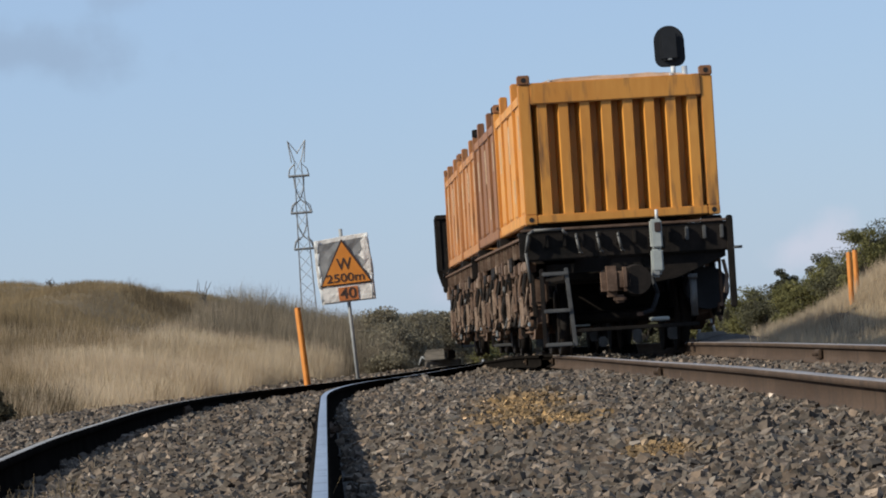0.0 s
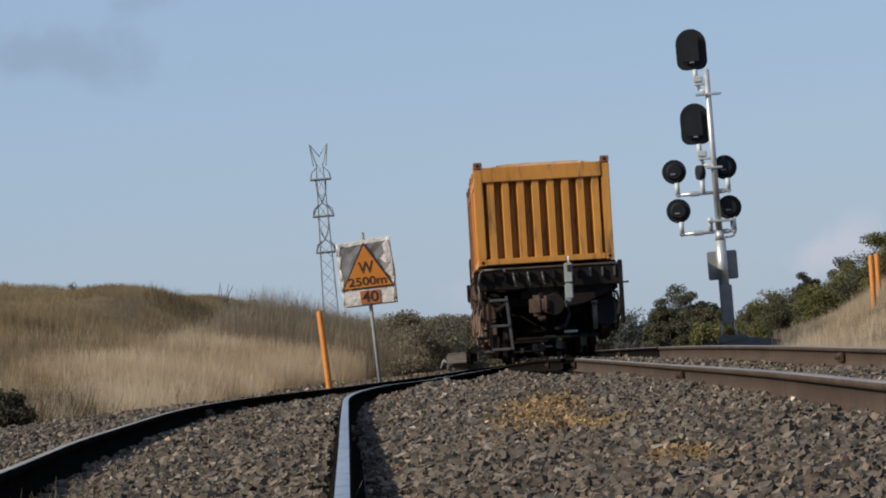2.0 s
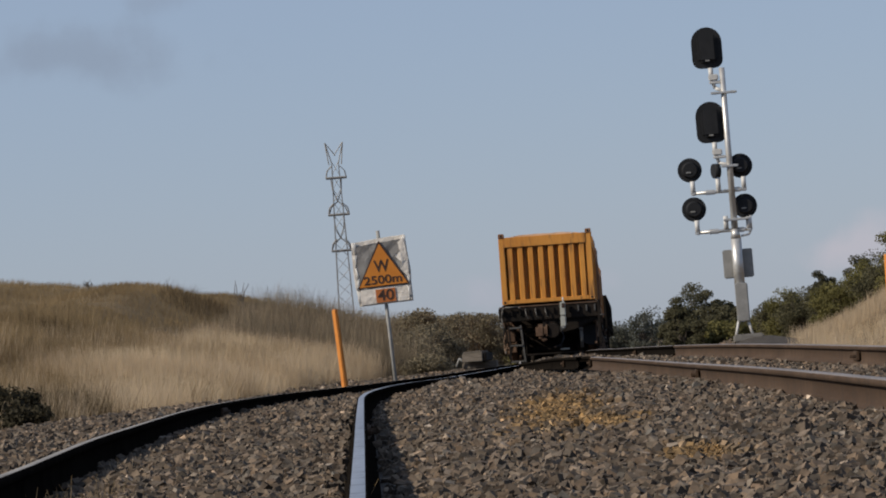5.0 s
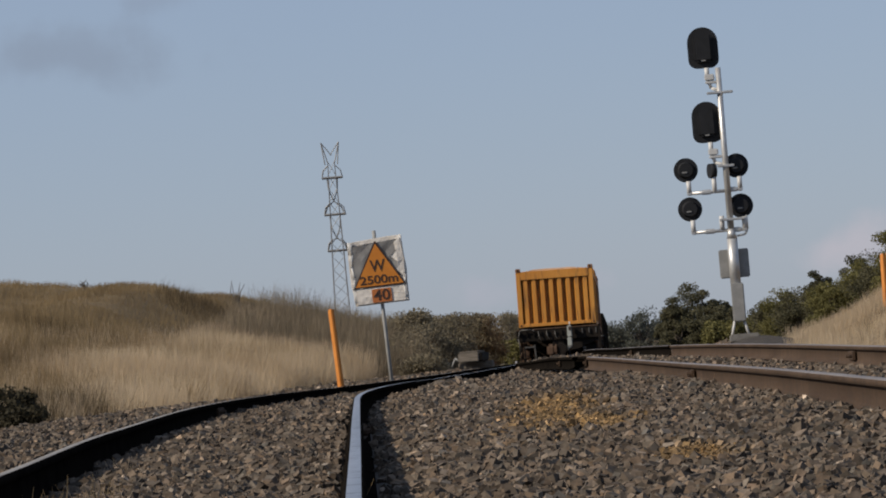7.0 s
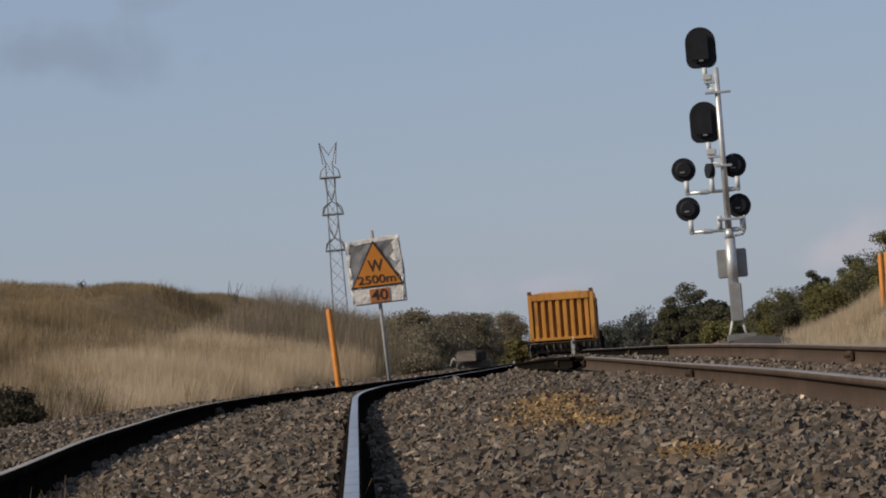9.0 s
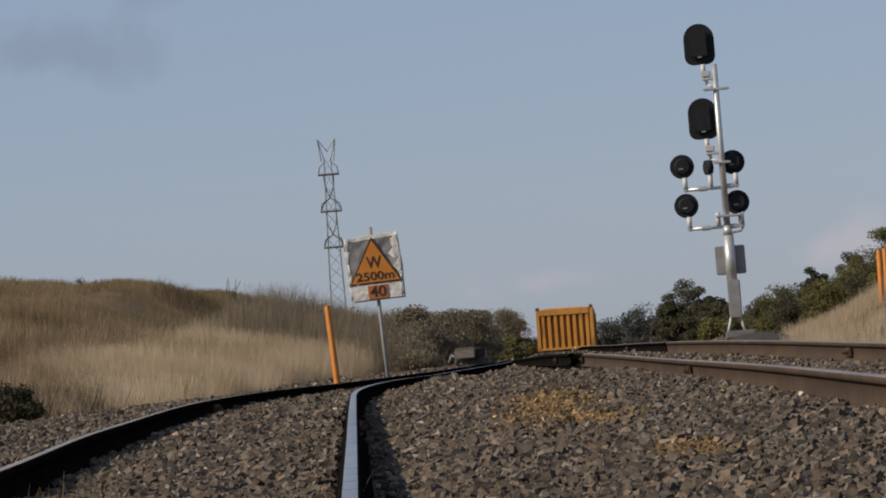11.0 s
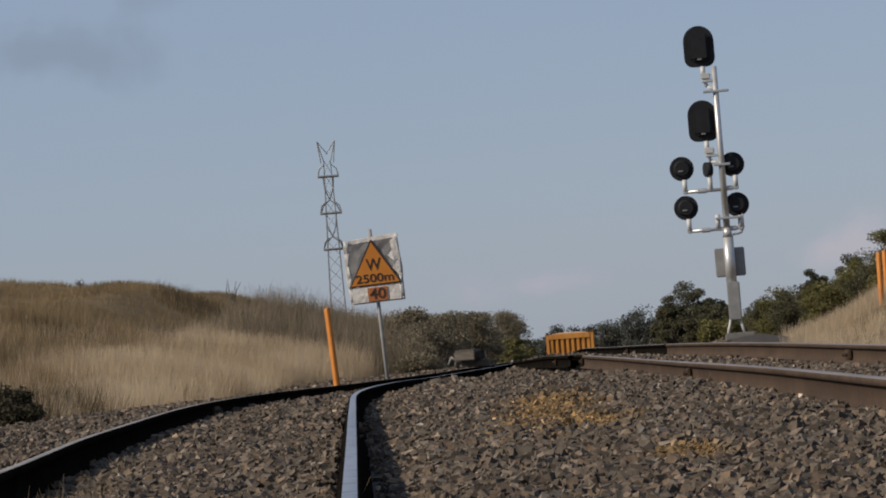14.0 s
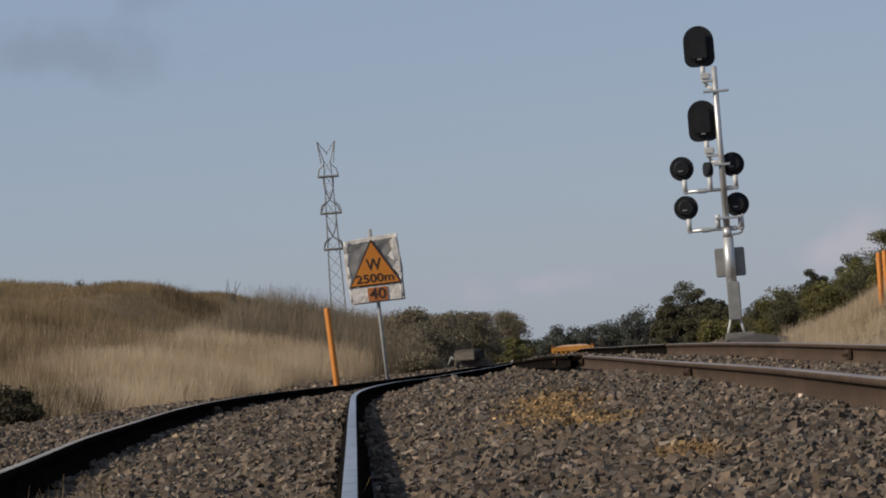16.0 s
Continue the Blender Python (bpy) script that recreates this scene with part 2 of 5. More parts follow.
def outline(bm, pts, thick, m=None, bevel=0.0, mat=0):
    """A plate with that outline in x and z, of that thickness along y."""
    m = m or Matrix()
    front = [bm.verts.new(m @ Vector((x, -thick / 2, z))) for x, z in pts]
    back = [bm.verts.new(m @ Vector((x, thick / 2, z))) for x, z in pts]
    fs = [bm.faces.new(front), bm.faces.new(back[::-1])]
    k = len(pts)
    for i in range(k):
        fs.append(bm.faces.new((front[i], back[i], back[(i + 1) % k], front[(i + 1) % k])))
    for f in fs:
        f.material_index = mat
    bmesh.ops.recalc_face_normals(bm, faces=fs)
    if bevel:
        bmesh.ops.bevel(bm, geom=list(fs[0].edges), offset=bevel, segments=2, affect="EDGES")
    return bm


def tube(bm, pts, r, n=8):
    for a, b in zip(pts, pts[1:]):
        rod(bm, a, b, r, n=n)
    return bm


def arrays(name, verts, faces, mats, parent=None, label="", colours=None):
    """A mesh straight from numpy arrays of places and of equal-sized faces."""
    me = bpy.data.meshes.new(name)
    k = faces.shape[1]
    me.vertices.add(len(verts))
    me.vertices.foreach_set("co", verts.astype(np.float32).ravel())
    me.loops.add(faces.size)
    me.loops.foreach_set("vertex_index", faces.astype(np.int32).ravel())
    me.polygons.add(len(faces))
    me.polygons.foreach_set("loop_start", np.arange(0, faces.size, k, dtype=np.int32))
    me.polygons.foreach_set("use_smooth", np.zeros(len(faces), bool))
    if colours is not None:
        at = me.color_attributes.new("tint", "FLOAT_COLOR", "POINT")
        at.data.foreach_set("color", colours.astype(np.float32).ravel())
    me.update(calc_edges=True)
    me.validate()
    for m in mats:
        me.materials.append(m)
    ob = new(name, me)
    ob.parent = parent
    return tagged(ob, label)


# ---- the line: plan and levels ----
def spline(points):
    """A smooth curve through (y, value) points, with the slopes of its neighbours."""
    py, pv = np.array([p[0] for p in points], float), np.array([p[1] for p in points], float)
    sl = np.gradient(pv, py)

    def at(y):
        y = np.clip(np.asarray(y, float), py[0], py[-1])
        i = np.clip(np.searchsorted(py, y, side="right") - 1, 0, len(py) - 2)
        h = py[i + 1] - py[i]
        u = (y - py[i]) / h
        return ((2 * u**3 - 3 * u**2 + 1) * pv[i] + (u**3 - 2 * u**2 + u) * h * sl[i]
                + (-2 * u**3 + 3 * u**2) * pv[i + 1] + (u**3 - u**2) * h * sl[i + 1])
    return at


GAUGE = 1.505  # between the centres of the two rail heads
main_x = spline([(-60, 4.200), (-20, 3.200), (0, 2.720), (12, 2.330), (18, 2.150), (21, 2.070), (34, 1.680), (42, 1.392), (49.4, 1.063), (55, 0.751), (60.3, 0.427), (65.6, 0.115), (71, -0.225), (76.8, -0.510), (82.3, -0.658), (88, -0.763), (93.5, -0.822), (100, -0.861), (108, -0.833), (125, -0.690), (147, -0.570), (186, -0.420), (228, -0.300), (300, -0.100), (420, 0.200), (600, 0.600)])
main_z = spline([(-60, 0.045), (18, 0.045), (25, 0.048), (30, 0.042), (34, 0.036), (42, 0.034), (49.4, 0.04), (60, 0.055), (70, 0.045), (77, 0.045), (82, 0.02), (88, -0.055), (94, -0.15), (100, -0.285), (125, -0.96), (147, -1.47),
                 (186, -2.56), (209, -3.22), (228, -3.80), (300, -5.0), (420, -6.0), (600, -6.5)])


def left_rail(y):
    y = np.asarray(y, float)
    u = np.maximum(y - 30, 0)
    curve = -1.50 - 0.0560 * y + 0.00139 * u**2
    return np.where(y < 89, curve, main_x(y) - GAUGE / 2)


left_z = spline([(-60, -0.04), (12, -0.035), (17, -0.022), (21, 0), (25, 0), (33, -0.01), (45, -0.06), (60, -0.15), (75, -0.20), (90, -0.20), (100, -0.285)])
near_z = spline([(-60, -0.04), (12, -0.035), (17, -0.022), (21, 0), (25, 0), (33, -0.01), (40, -0.035), (50, -0.08), (60, -0.135), (70, -0.15), (80, -0.14), (90, -0.14)])


def side_x(y):
    return left_rail(y) + GAUGE / 2


def smooth(a, b, x):
    u = np.clip((x - a) / (b - a), 0, 1)
    return u * u * (3 - 2 * u)


ridge = spline([(-400, 2.2), (-60, 3.2), (-30, 3.1), (-17, 2.85), (-15.6, 2.70), (-14.2, 2.42), (-13, 2.5), (-11.6, 2.30), (-10.6, 1.85), (-9.7, 1.40), (-8.5, 1.0), (-7, 0.5), (-5.5, 0.0), (-4, -0.5)])


def wave(x, y, f, s):
    return np.sin(x * f + 1.3 * s) * np.cos(y * f * 0.8 + 2.1 * s) + 0.5 * np.sin(x * f * 2.3 + y * f * 1.7 + s)


def ground_z(x, y):
    """The level of the ground: ballast beds along the two tracks, the dune on one side and the cutting's bank on the other."""
    x, y = np.asarray(x, float), np.asarray(y, float)
    mz, mx = main_z(y), main_x(y)
    lx, lz = left_rail(y), left_z(y)
    bed = 0.165
    left_edge = np.minimum(lx, mx - GAUGE / 2)
    t = np.clip((x - (lx + GAUGE)) / np.clip(mx - 1.0 - (lx + GAUGE), 0.3, 0.7), 0, 1)
    side = np.where(y < 95, lz + (near_z(y) - lz) * np.clip((x - lx) / GAUGE, 0, 1), mz)
    z = np.where(y < 95, side * (1 - t) + mz * t, mz) - bed
    z = z + 0.05 * np.exp(-((x - lx + 1.3) / 0.8) ** 2)
    # the stones lie low round the crossing and are heaped up just before it
    z = z - 0.12 * smooth(40, 56, y) * (1 - smooth(84, 92, y)) * smooth(mx - 0.2, mx - 0.9, x) * smooth(lx + 0.9, lx + 1.5, x)
    z = z + 0.075 * np.exp(-((x + 1.62) / 0.36) ** 2 - ((y - 46) / 4.5) ** 2)
    # the dune side
    dl = left_edge - x
    plain = -0.75 + 0.03 * wave(x, y, 0.6, 1)
    far = smooth(130, 330, y)
    dune = ridge(x) * smooth(58, 108, y + 1.2 * np.sin(x * 0.7)) * (1 - 0.75 * far) - 0.5 * (1 - smooth(58, 108, y)) + np.minimum(mz, 0) * far
    dune = dune + (0.10 * wave(x, y, 0.5, 2) + 0.22 * np.sin(0.24 * y + 0.5 * np.sin(0.5 * x))) * smooth(62, 90, y) * smooth(-5, -9, x)
    zl = np.maximum(plain * (1 - far) + (mz - 0.6) * far, dune)
    z = np.where(dl > 0, z + (zl - z) * smooth(2.2, 3.8, dl), z)
    # the bank side
    dr = x - mx
    u = x * 72 / np.maximum(y, 30) - 3.95 + 0.1 * np.sin(y * 0.45)
    bank = -0.25 + (1.5 * smooth(-0.25, 3.4, u) + 0.6 * smooth(3, 9, u)) * smooth(62, 74, y) * (1 - smooth(95, 150, y))
    bank = bank + 0.5 * smooth(6, 30, dr) + np.minimum(mz, 0) * smooth(90, 160, y) + 0.05 * wave(x, y, 0.9, 3)
    z = np.where(dr > 0, z + (bank - z) * smooth(2.3, 3.4, dr), z)
    z = z + 0.27 * np.exp(-((x - 3.5) / 0.9) ** 2 - ((y - 80) / 2.2) ** 2)
    return z


def axis(*runs):
    out = [np.arange(a, b, s) for a, b, s in runs]
    return np.concatenate(out)


def make_ground():
    far = 500 * 1.35 ** np.arange(0, 8)
    ys = np.concatenate([axis((-60, 6, 0.6), (6, 100, 0.5), (100, 250, 2), (250, 500, 10)), far])
    xs = np.concatenate([-40 * 1.5 ** np.arange(11, -1, -1.0), axis((-38, -12, 1.0), (-12, 9, 0.2), (9, 40, 1.0)), 40 * 1.5 ** np.arange(0, 12)])
    gx, gy = np.meshgrid(xs, ys)
    verts = np.stack([gx, gy, ground_z(gx, gy)], -1).reshape(-1, 3)
    n, k = len(xs), len(ys)
    i = (np.arange(k - 1)[:, None] * n + np.arange(n - 1)[None]).ravel()
    faces = np.stack([i, i + 1, i + n + 1, i + n], -1)
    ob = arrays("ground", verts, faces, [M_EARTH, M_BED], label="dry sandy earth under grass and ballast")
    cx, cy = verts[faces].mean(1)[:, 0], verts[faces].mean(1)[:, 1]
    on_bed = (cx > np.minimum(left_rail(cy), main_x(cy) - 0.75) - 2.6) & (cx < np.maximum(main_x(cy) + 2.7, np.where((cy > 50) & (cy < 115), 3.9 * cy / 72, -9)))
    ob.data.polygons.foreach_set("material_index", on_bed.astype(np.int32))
    ob.data.polygons.foreach_set("use_smooth", np.ones(len(faces), bool))
    tagged(ob, category="ground", kind="structure")


make_ground()


# ---- rails ----
PROFILE = [(-0.073, -0.170), (0.073, -0.170), (0.073, -0.158), (0.020, -0.143), (0.009, -0.125), (0.009, -0.055), (0.020, -0.042), (0.035, -0.036),
           (0.036, -0.014), (0.033, -0.005), (0.022, 0.0), (-0.022, 0.0), (-0.033, -0.005), (-0.036, -0.014), (-0.035, -0.036), (-0.020, -0.042),
           (-0.009, -0.055), (-0.009, -0.125), (-0.020, -0.143), (-0.073, -0.158)]


def rail(fx, fz, y0, y1, label, top, side):
    ys = np.concatenate([np.arange(y0, min(y1, 110), 0.5), np.arange(110, y1, 4)]) if y1 > 110 else np.arange(y0, y1 + 0.01, 0.5)
    xs, zs = fx(ys), fz(ys)
    k = len(PROFILE)
    px, pz = np.array([p[0] for p in PROFILE]), np.array([p[1] for p in PROFILE])
    verts = np.stack([xs[:, None] + px[None], np.repeat(ys[:, None], k, 1), zs[:, None] + pz[None]], -1).reshape(-1, 3)
    i, j = np.meshgrid(np.arange(len(ys) - 1), np.arange(k), indexing="ij")
    a, b = i * k + j, i * k + (j + 1) % k
    faces = np.stack([a, b, b + k, a + k], -1).reshape(-1, 4)
    ob = arrays("rail", verts, faces, [side, top])
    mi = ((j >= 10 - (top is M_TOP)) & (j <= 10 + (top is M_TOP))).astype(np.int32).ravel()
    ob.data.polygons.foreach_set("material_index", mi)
    ob.data.polygons.foreach_set("use_smooth", np.ones(len(faces), bool))
    ob.data.update()
    return tagged(ob, label, "rail", "rails of the two tracks")


def joint(host, fx, fz, y, side):
    """A bolted fishplate on the side of a rail."""
    x, z = float(fx(y)), float(fz(y))
    bm = bmesh.new()
    box(bm, (0.03, 0.56, 0.085), (x + side * 0.026, y, z - 0.09), 0.008)
    for d in (-0.2, -0.07, 0.07, 0.2):
        rod(bm, (x + side * 0.04, y + d, z - 0.09), (x + side * 0.068, y + d, z - 0.09), 0.017, n=6)
    part("fishplate", bm, M_RUST, host, "bolted steel joint plate")


def main_l(y):
    return main_x(y) - GAUGE / 2


left_drop = spline([(-60, 0), (55, 0), (60, -0.025), (70, -0.105), (80, -0.175), (90, -0.175)])


def main_lz(y):
    return main_z(y) + left_drop(y)


def main_r(y):
    return main_x(y) + GAUGE / 2


right_lift = spline([(-60, 0.015), (30, 0.02), (34, 0.034), (42, 0.052), (50, 0.055), (60, 0.034), (70, 0.015), (77, 0.0), (82, 0.0), (95, 0.0), (600, 0.0)])


def main_rz(y):
    return main_z(y) + right_lift(y)


def side_r(y):
    return left_rail(y) + 1.452


def side_rz(y):
    return near_z(y)


def left_rz(y):
    y = np.asarray(y, float)
    return np.where(y < 95, left_z(y), main_z(y))


r_left = rail(left_rail, left_rz, -30, 600, "dull steel rail bedded in grey ballast, curving away", M_DULL, M_RAIL_SHADE)
r_near = rail(side_r, side_rz, -30, 82, "worn steel rail with a bright running face", M_STEEL, M_RAIL_SHADE)
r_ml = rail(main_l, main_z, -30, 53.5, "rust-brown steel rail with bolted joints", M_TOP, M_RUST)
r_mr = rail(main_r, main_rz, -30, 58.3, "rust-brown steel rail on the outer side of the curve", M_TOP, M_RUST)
joint(r_ml, main_l, main_z, 33.5, -1)
joint(r_mr, main_r, main_rz, 35.0, -1)
joint(r_near, side_r, side_rz, 22.0, 1)
joint(r_left, left_rail, left_rz, 38.0, 1)


# the crossing, with shade put into its black, and the turnout's stock rail
def wing_x(y):
    return main_l(y) - 0.13


r_cross = rail(main_l, main_lz, 53.5, 84, "near-black crossing rail of the turnout", M_RAIL_SHADE, M_RAIL_SHADE)
r_wing = rail(wing_x, main_lz, 54.5, 70, "near-black wing rail of the turnout crossing", M_RAIL_SHADE, M_RAIL_SHADE)
r_stock = rail(main_r, main_rz, 58.3, 600, "dark stock rail of the turnout", M_TOP, M_RAIL_SHADE)
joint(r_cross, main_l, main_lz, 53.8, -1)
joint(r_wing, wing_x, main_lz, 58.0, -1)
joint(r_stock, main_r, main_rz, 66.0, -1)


# ---- ballast stones ----
# spilled sand: centre, half-widths, number and size of the grains
SPILLS = ((-0.19, 25.5, 0.26, 5.4, 3600, 0.013), (0.05, 20.6, 0.20, 1.3, 900, 0.011), (0.39, 14.6, 0.14, 0.9, 1300, 0.008))


def make_stones():
    rng = np.random.default_rng(5)
    lists = []
    for y0, y1, per, size in ((-5, 8, 110, 0.045), (8.0, 15, 1150, 0.0195), (15, 25, 760, 0.0225), (25, 40, 360, 0.027), (40, 75, 100, 0.037), (75, 94, 60, 0.05)):
        xa, xb = -0.145 * y1 - 0.6, 0.09 * y1 + 0.6
        if y0 < 0:
            xa, xb = -4.0, 4.5
        if y0 >= 25:
            xa, xb = max(xa, -7.0), min(xb, 4.2)
        n = int((y1 - y0) * (xb - xa) * per)
        x, y = rng.uniform(xa, xb, n), rng.uniform(y0, y1, n)
        keep = (x > left_rail(y) - 2.7 - 0.5 * rng.random(n)) & (x < main_x(y) + np.where(y > 70, 3.6, 2.2)) & ((y < 8) | (x > -0.145 * y - 0.5)) & ((y < 8) | (x < 0.09 * y + 0.6))
        for f in (left_rail, side_r, main_l, main_r):
            keep &= np.abs(x - f(y)) > 0.085
        # a bare strip of dark bed stands in for the near rail's shadow
        keep &= (x < side_r(y)) | (x > side_r(y) + 0.075 + 0.09 * rng.random(n)) | (y > 45)
        lists.append((x[keep], y[keep], np.full(keep.sum(), size)))
    coarse = sum(len(q[0]) for q in lists)
    for cx, cy, rx, ry, grains, size in SPILLS:
        a, r = rng.uniform(0, 2 * np.pi, grains), np.abs(rng.normal(0, 0.55, grains))
        lists.append((cx + rx * r * np.cos(a), cy + ry * r * np.sin(a), np.full(grains, size)))
    x, y, s = (np.concatenate(q) for q in zip(*lists))
    n = len(x)
    grit = np.arange(n) >= coarse
    s = s * rng.uniform(0.55, 1.25, n)
    z = ground_z(x, y) + s * rng.uniform(-0.35, 0.95, n) + 0.012 * wave(x, y, 3.1, 4)
    cube = np.array([[a, b, c] for a in (-1, 1) for b in (-1, 1) for c in (-1, 1)], float)
    shape = cube[None] * rng.uniform(0.55, 1.0, (n, 8, 3)) * rng.uniform(0.55, 1.1, (n, 1, 3))
    q = rng.normal(size=(n, 4))
    q /= np.linalg.norm(q, axis=1)[:, None]
    w, i, j, k = q.T
    rot = np.stack([1 - 2 * (j * j + k * k), 2 * (i * j - k * w), 2 * (i * k + j * w), 2 * (i * j + k * w), 1 - 2 * (i * i + k * k), 2 * (j * k - i * w),
                    2 * (i * k - j * w), 2 * (j * k + i * w), 1 - 2 * (i * i + j * j)], -1).reshape(n, 3, 3)
    # spilled ochre sand stains some of the stones
    stain = np.zeros(n)
    for cx, cy, rx, ry, _, _ in SPILLS:
        d = np.sqrt(((x - cx) / rx) ** 2 + ((y - cy) / ry) ** 2) + rng.normal(0, 0.25, n)
        stain = np.maximum(stain, np.clip(1.7 - 1.2 * d, 0, 1))
    stain = np.where(grit, rng.uniform(0.75, 1.0, n), stain)
    tint = np.ones((n, 4))
    z = np.where(grit, z + 0.022 * rng.random(n), z - 0.09 * (rng.random(n) < 0.72 * smooth(0.2, 0.8, stain)))
    verts = np.einsum("nab,nvb->nva", rot, shape) * s[:, None, None] + np.stack([x, y, z], -1)[:, None]
    quads = np.array([[0, 1, 3, 2], [4, 6, 7, 5], [0, 4, 5, 1], [2, 3, 7, 6], [0, 2, 6, 4], [1, 5, 7, 3]])
    faces = (quads[None] + 8 * np.arange(n)[:, None, None]).reshape(-1, 4)
    warm = rng.normal(0, 0.05, n)
    tint[:, 0] += warm + stain * 0.80
    tint[:, 1] += stain * 0.45
    tint[:, 2] -= warm + stain * 0.18
    tint[:, :3] *= rng.uniform(0.72, 1.28, n)[:, None]
    pale = rng.random(n) < 0.035
    tint[pale, :3] *= 2.1
    ob = arrays("ballast_stones", verts.reshape(-1, 3), faces, [M_STONE], label="crushed grey-brown rock ballast with ochre sand stains", colours=np.repeat(tint, 8, 0))
    tagged(ob, category="ballast", kind="stuff")


make_stones()


def make_sand(cx, cy, rx, ry, seed):
    """A thin, ragged spill of sand that fills the gaps between the stones."""
    u, v = np.meshgrid(np.linspace(-1.3, 1.3, 40), np.linspace(-1.3, 1.3, 60))
    x, y = cx + u * rx, cy + v * ry
    d = np.sqrt(u * u + v * v) + 0.10 * wave(u, v, 3.4, seed) + 0.03 * wave(u, v, 15.0, seed + 2)
    z = ground_z(x, y) + 0.024 - 0.08 * smooth(0.35, 1.2, d) + 0.006 * wave(x, y, 25, seed)
    n = 40
    i = (np.arange(59)[:, None] * n + np.arange(n - 1)[None]).ravel()
    ob = arrays("sand_spill", np.stack([x, y, z], -1).reshape(-1, 3), np.stack([i, i + 1, i + n + 1, i + n], -1), [M_SAND], label="ochre sand spilled over the ballast")
    tagged(ob, category="sand", kind="stuff")


for seed, (cx, cy, rx, ry, _, _) in enumerate(SPILLS):
    make_sand(cx, cy, rx, ry, seed + 1)


# ---- grass ----
def blades(name, x, y, height, width, lean, per, mat, label, seed, spread=0.12):
    """Tufts of bent, tapering blades standing on the ground."""
    rng = np.random.default_rng(seed)
    n = len(x) * per
    bx, by = np.repeat(x, per) + rng.normal(0, spread, len(x) * per), np.repeat(y, per) + rng.normal(0, spread, n)
    h = np.repeat(height, per) * rng.uniform(0.5, 1.15, n)
    base = np.stack([bx, by, ground_z(bx, by) - 0.04], -1)
    a = rng.uniform(0, 2 * np.pi, n)
    tip = np.stack([np.cos(a), np.sin(a), np.zeros(n)], -1) * (h * rng.uniform(0.05, lean, n))[:, None]
    tip[:, 0] += 0.08 * h
    up = np.stack([np.zeros(n), np.zeros(n), h], -1)
    c = rng.uniform(0, np.pi, n)
    side = np.stack([np.cos(c), np.sin(c), np.zeros(n)], -1) * (width * rng.uniform(0.6, 1.4, n))[:, None]
    verts = np.stack([base - side, base + side, base + up + tip + side * 0.25, base + up + tip - side * 0.25], 1).reshape(-1, 3)
    faces = 4 * np.arange(n)[:, None] + np.array([[0, 1, 2, 3]])
    ob = arrays(name, verts, faces, [mat], label=label)
    return tagged(ob, category="grass", kind="stuff")


def scatter(n, xa, xb, ya, yb, seed):
    rng = np.random.default_rng(seed)
    return rng.uniform(xa, xb, n), rng.uniform(ya, yb, n), rng


def straw_edge(x, y):
    """How far up the dune the tall straw grows before the short brown tussocks take over."""
    return 79 + 31 * smooth(-0.112, -0.072, x / y) + 2.5 * wave(x, y, 0.45, 4)


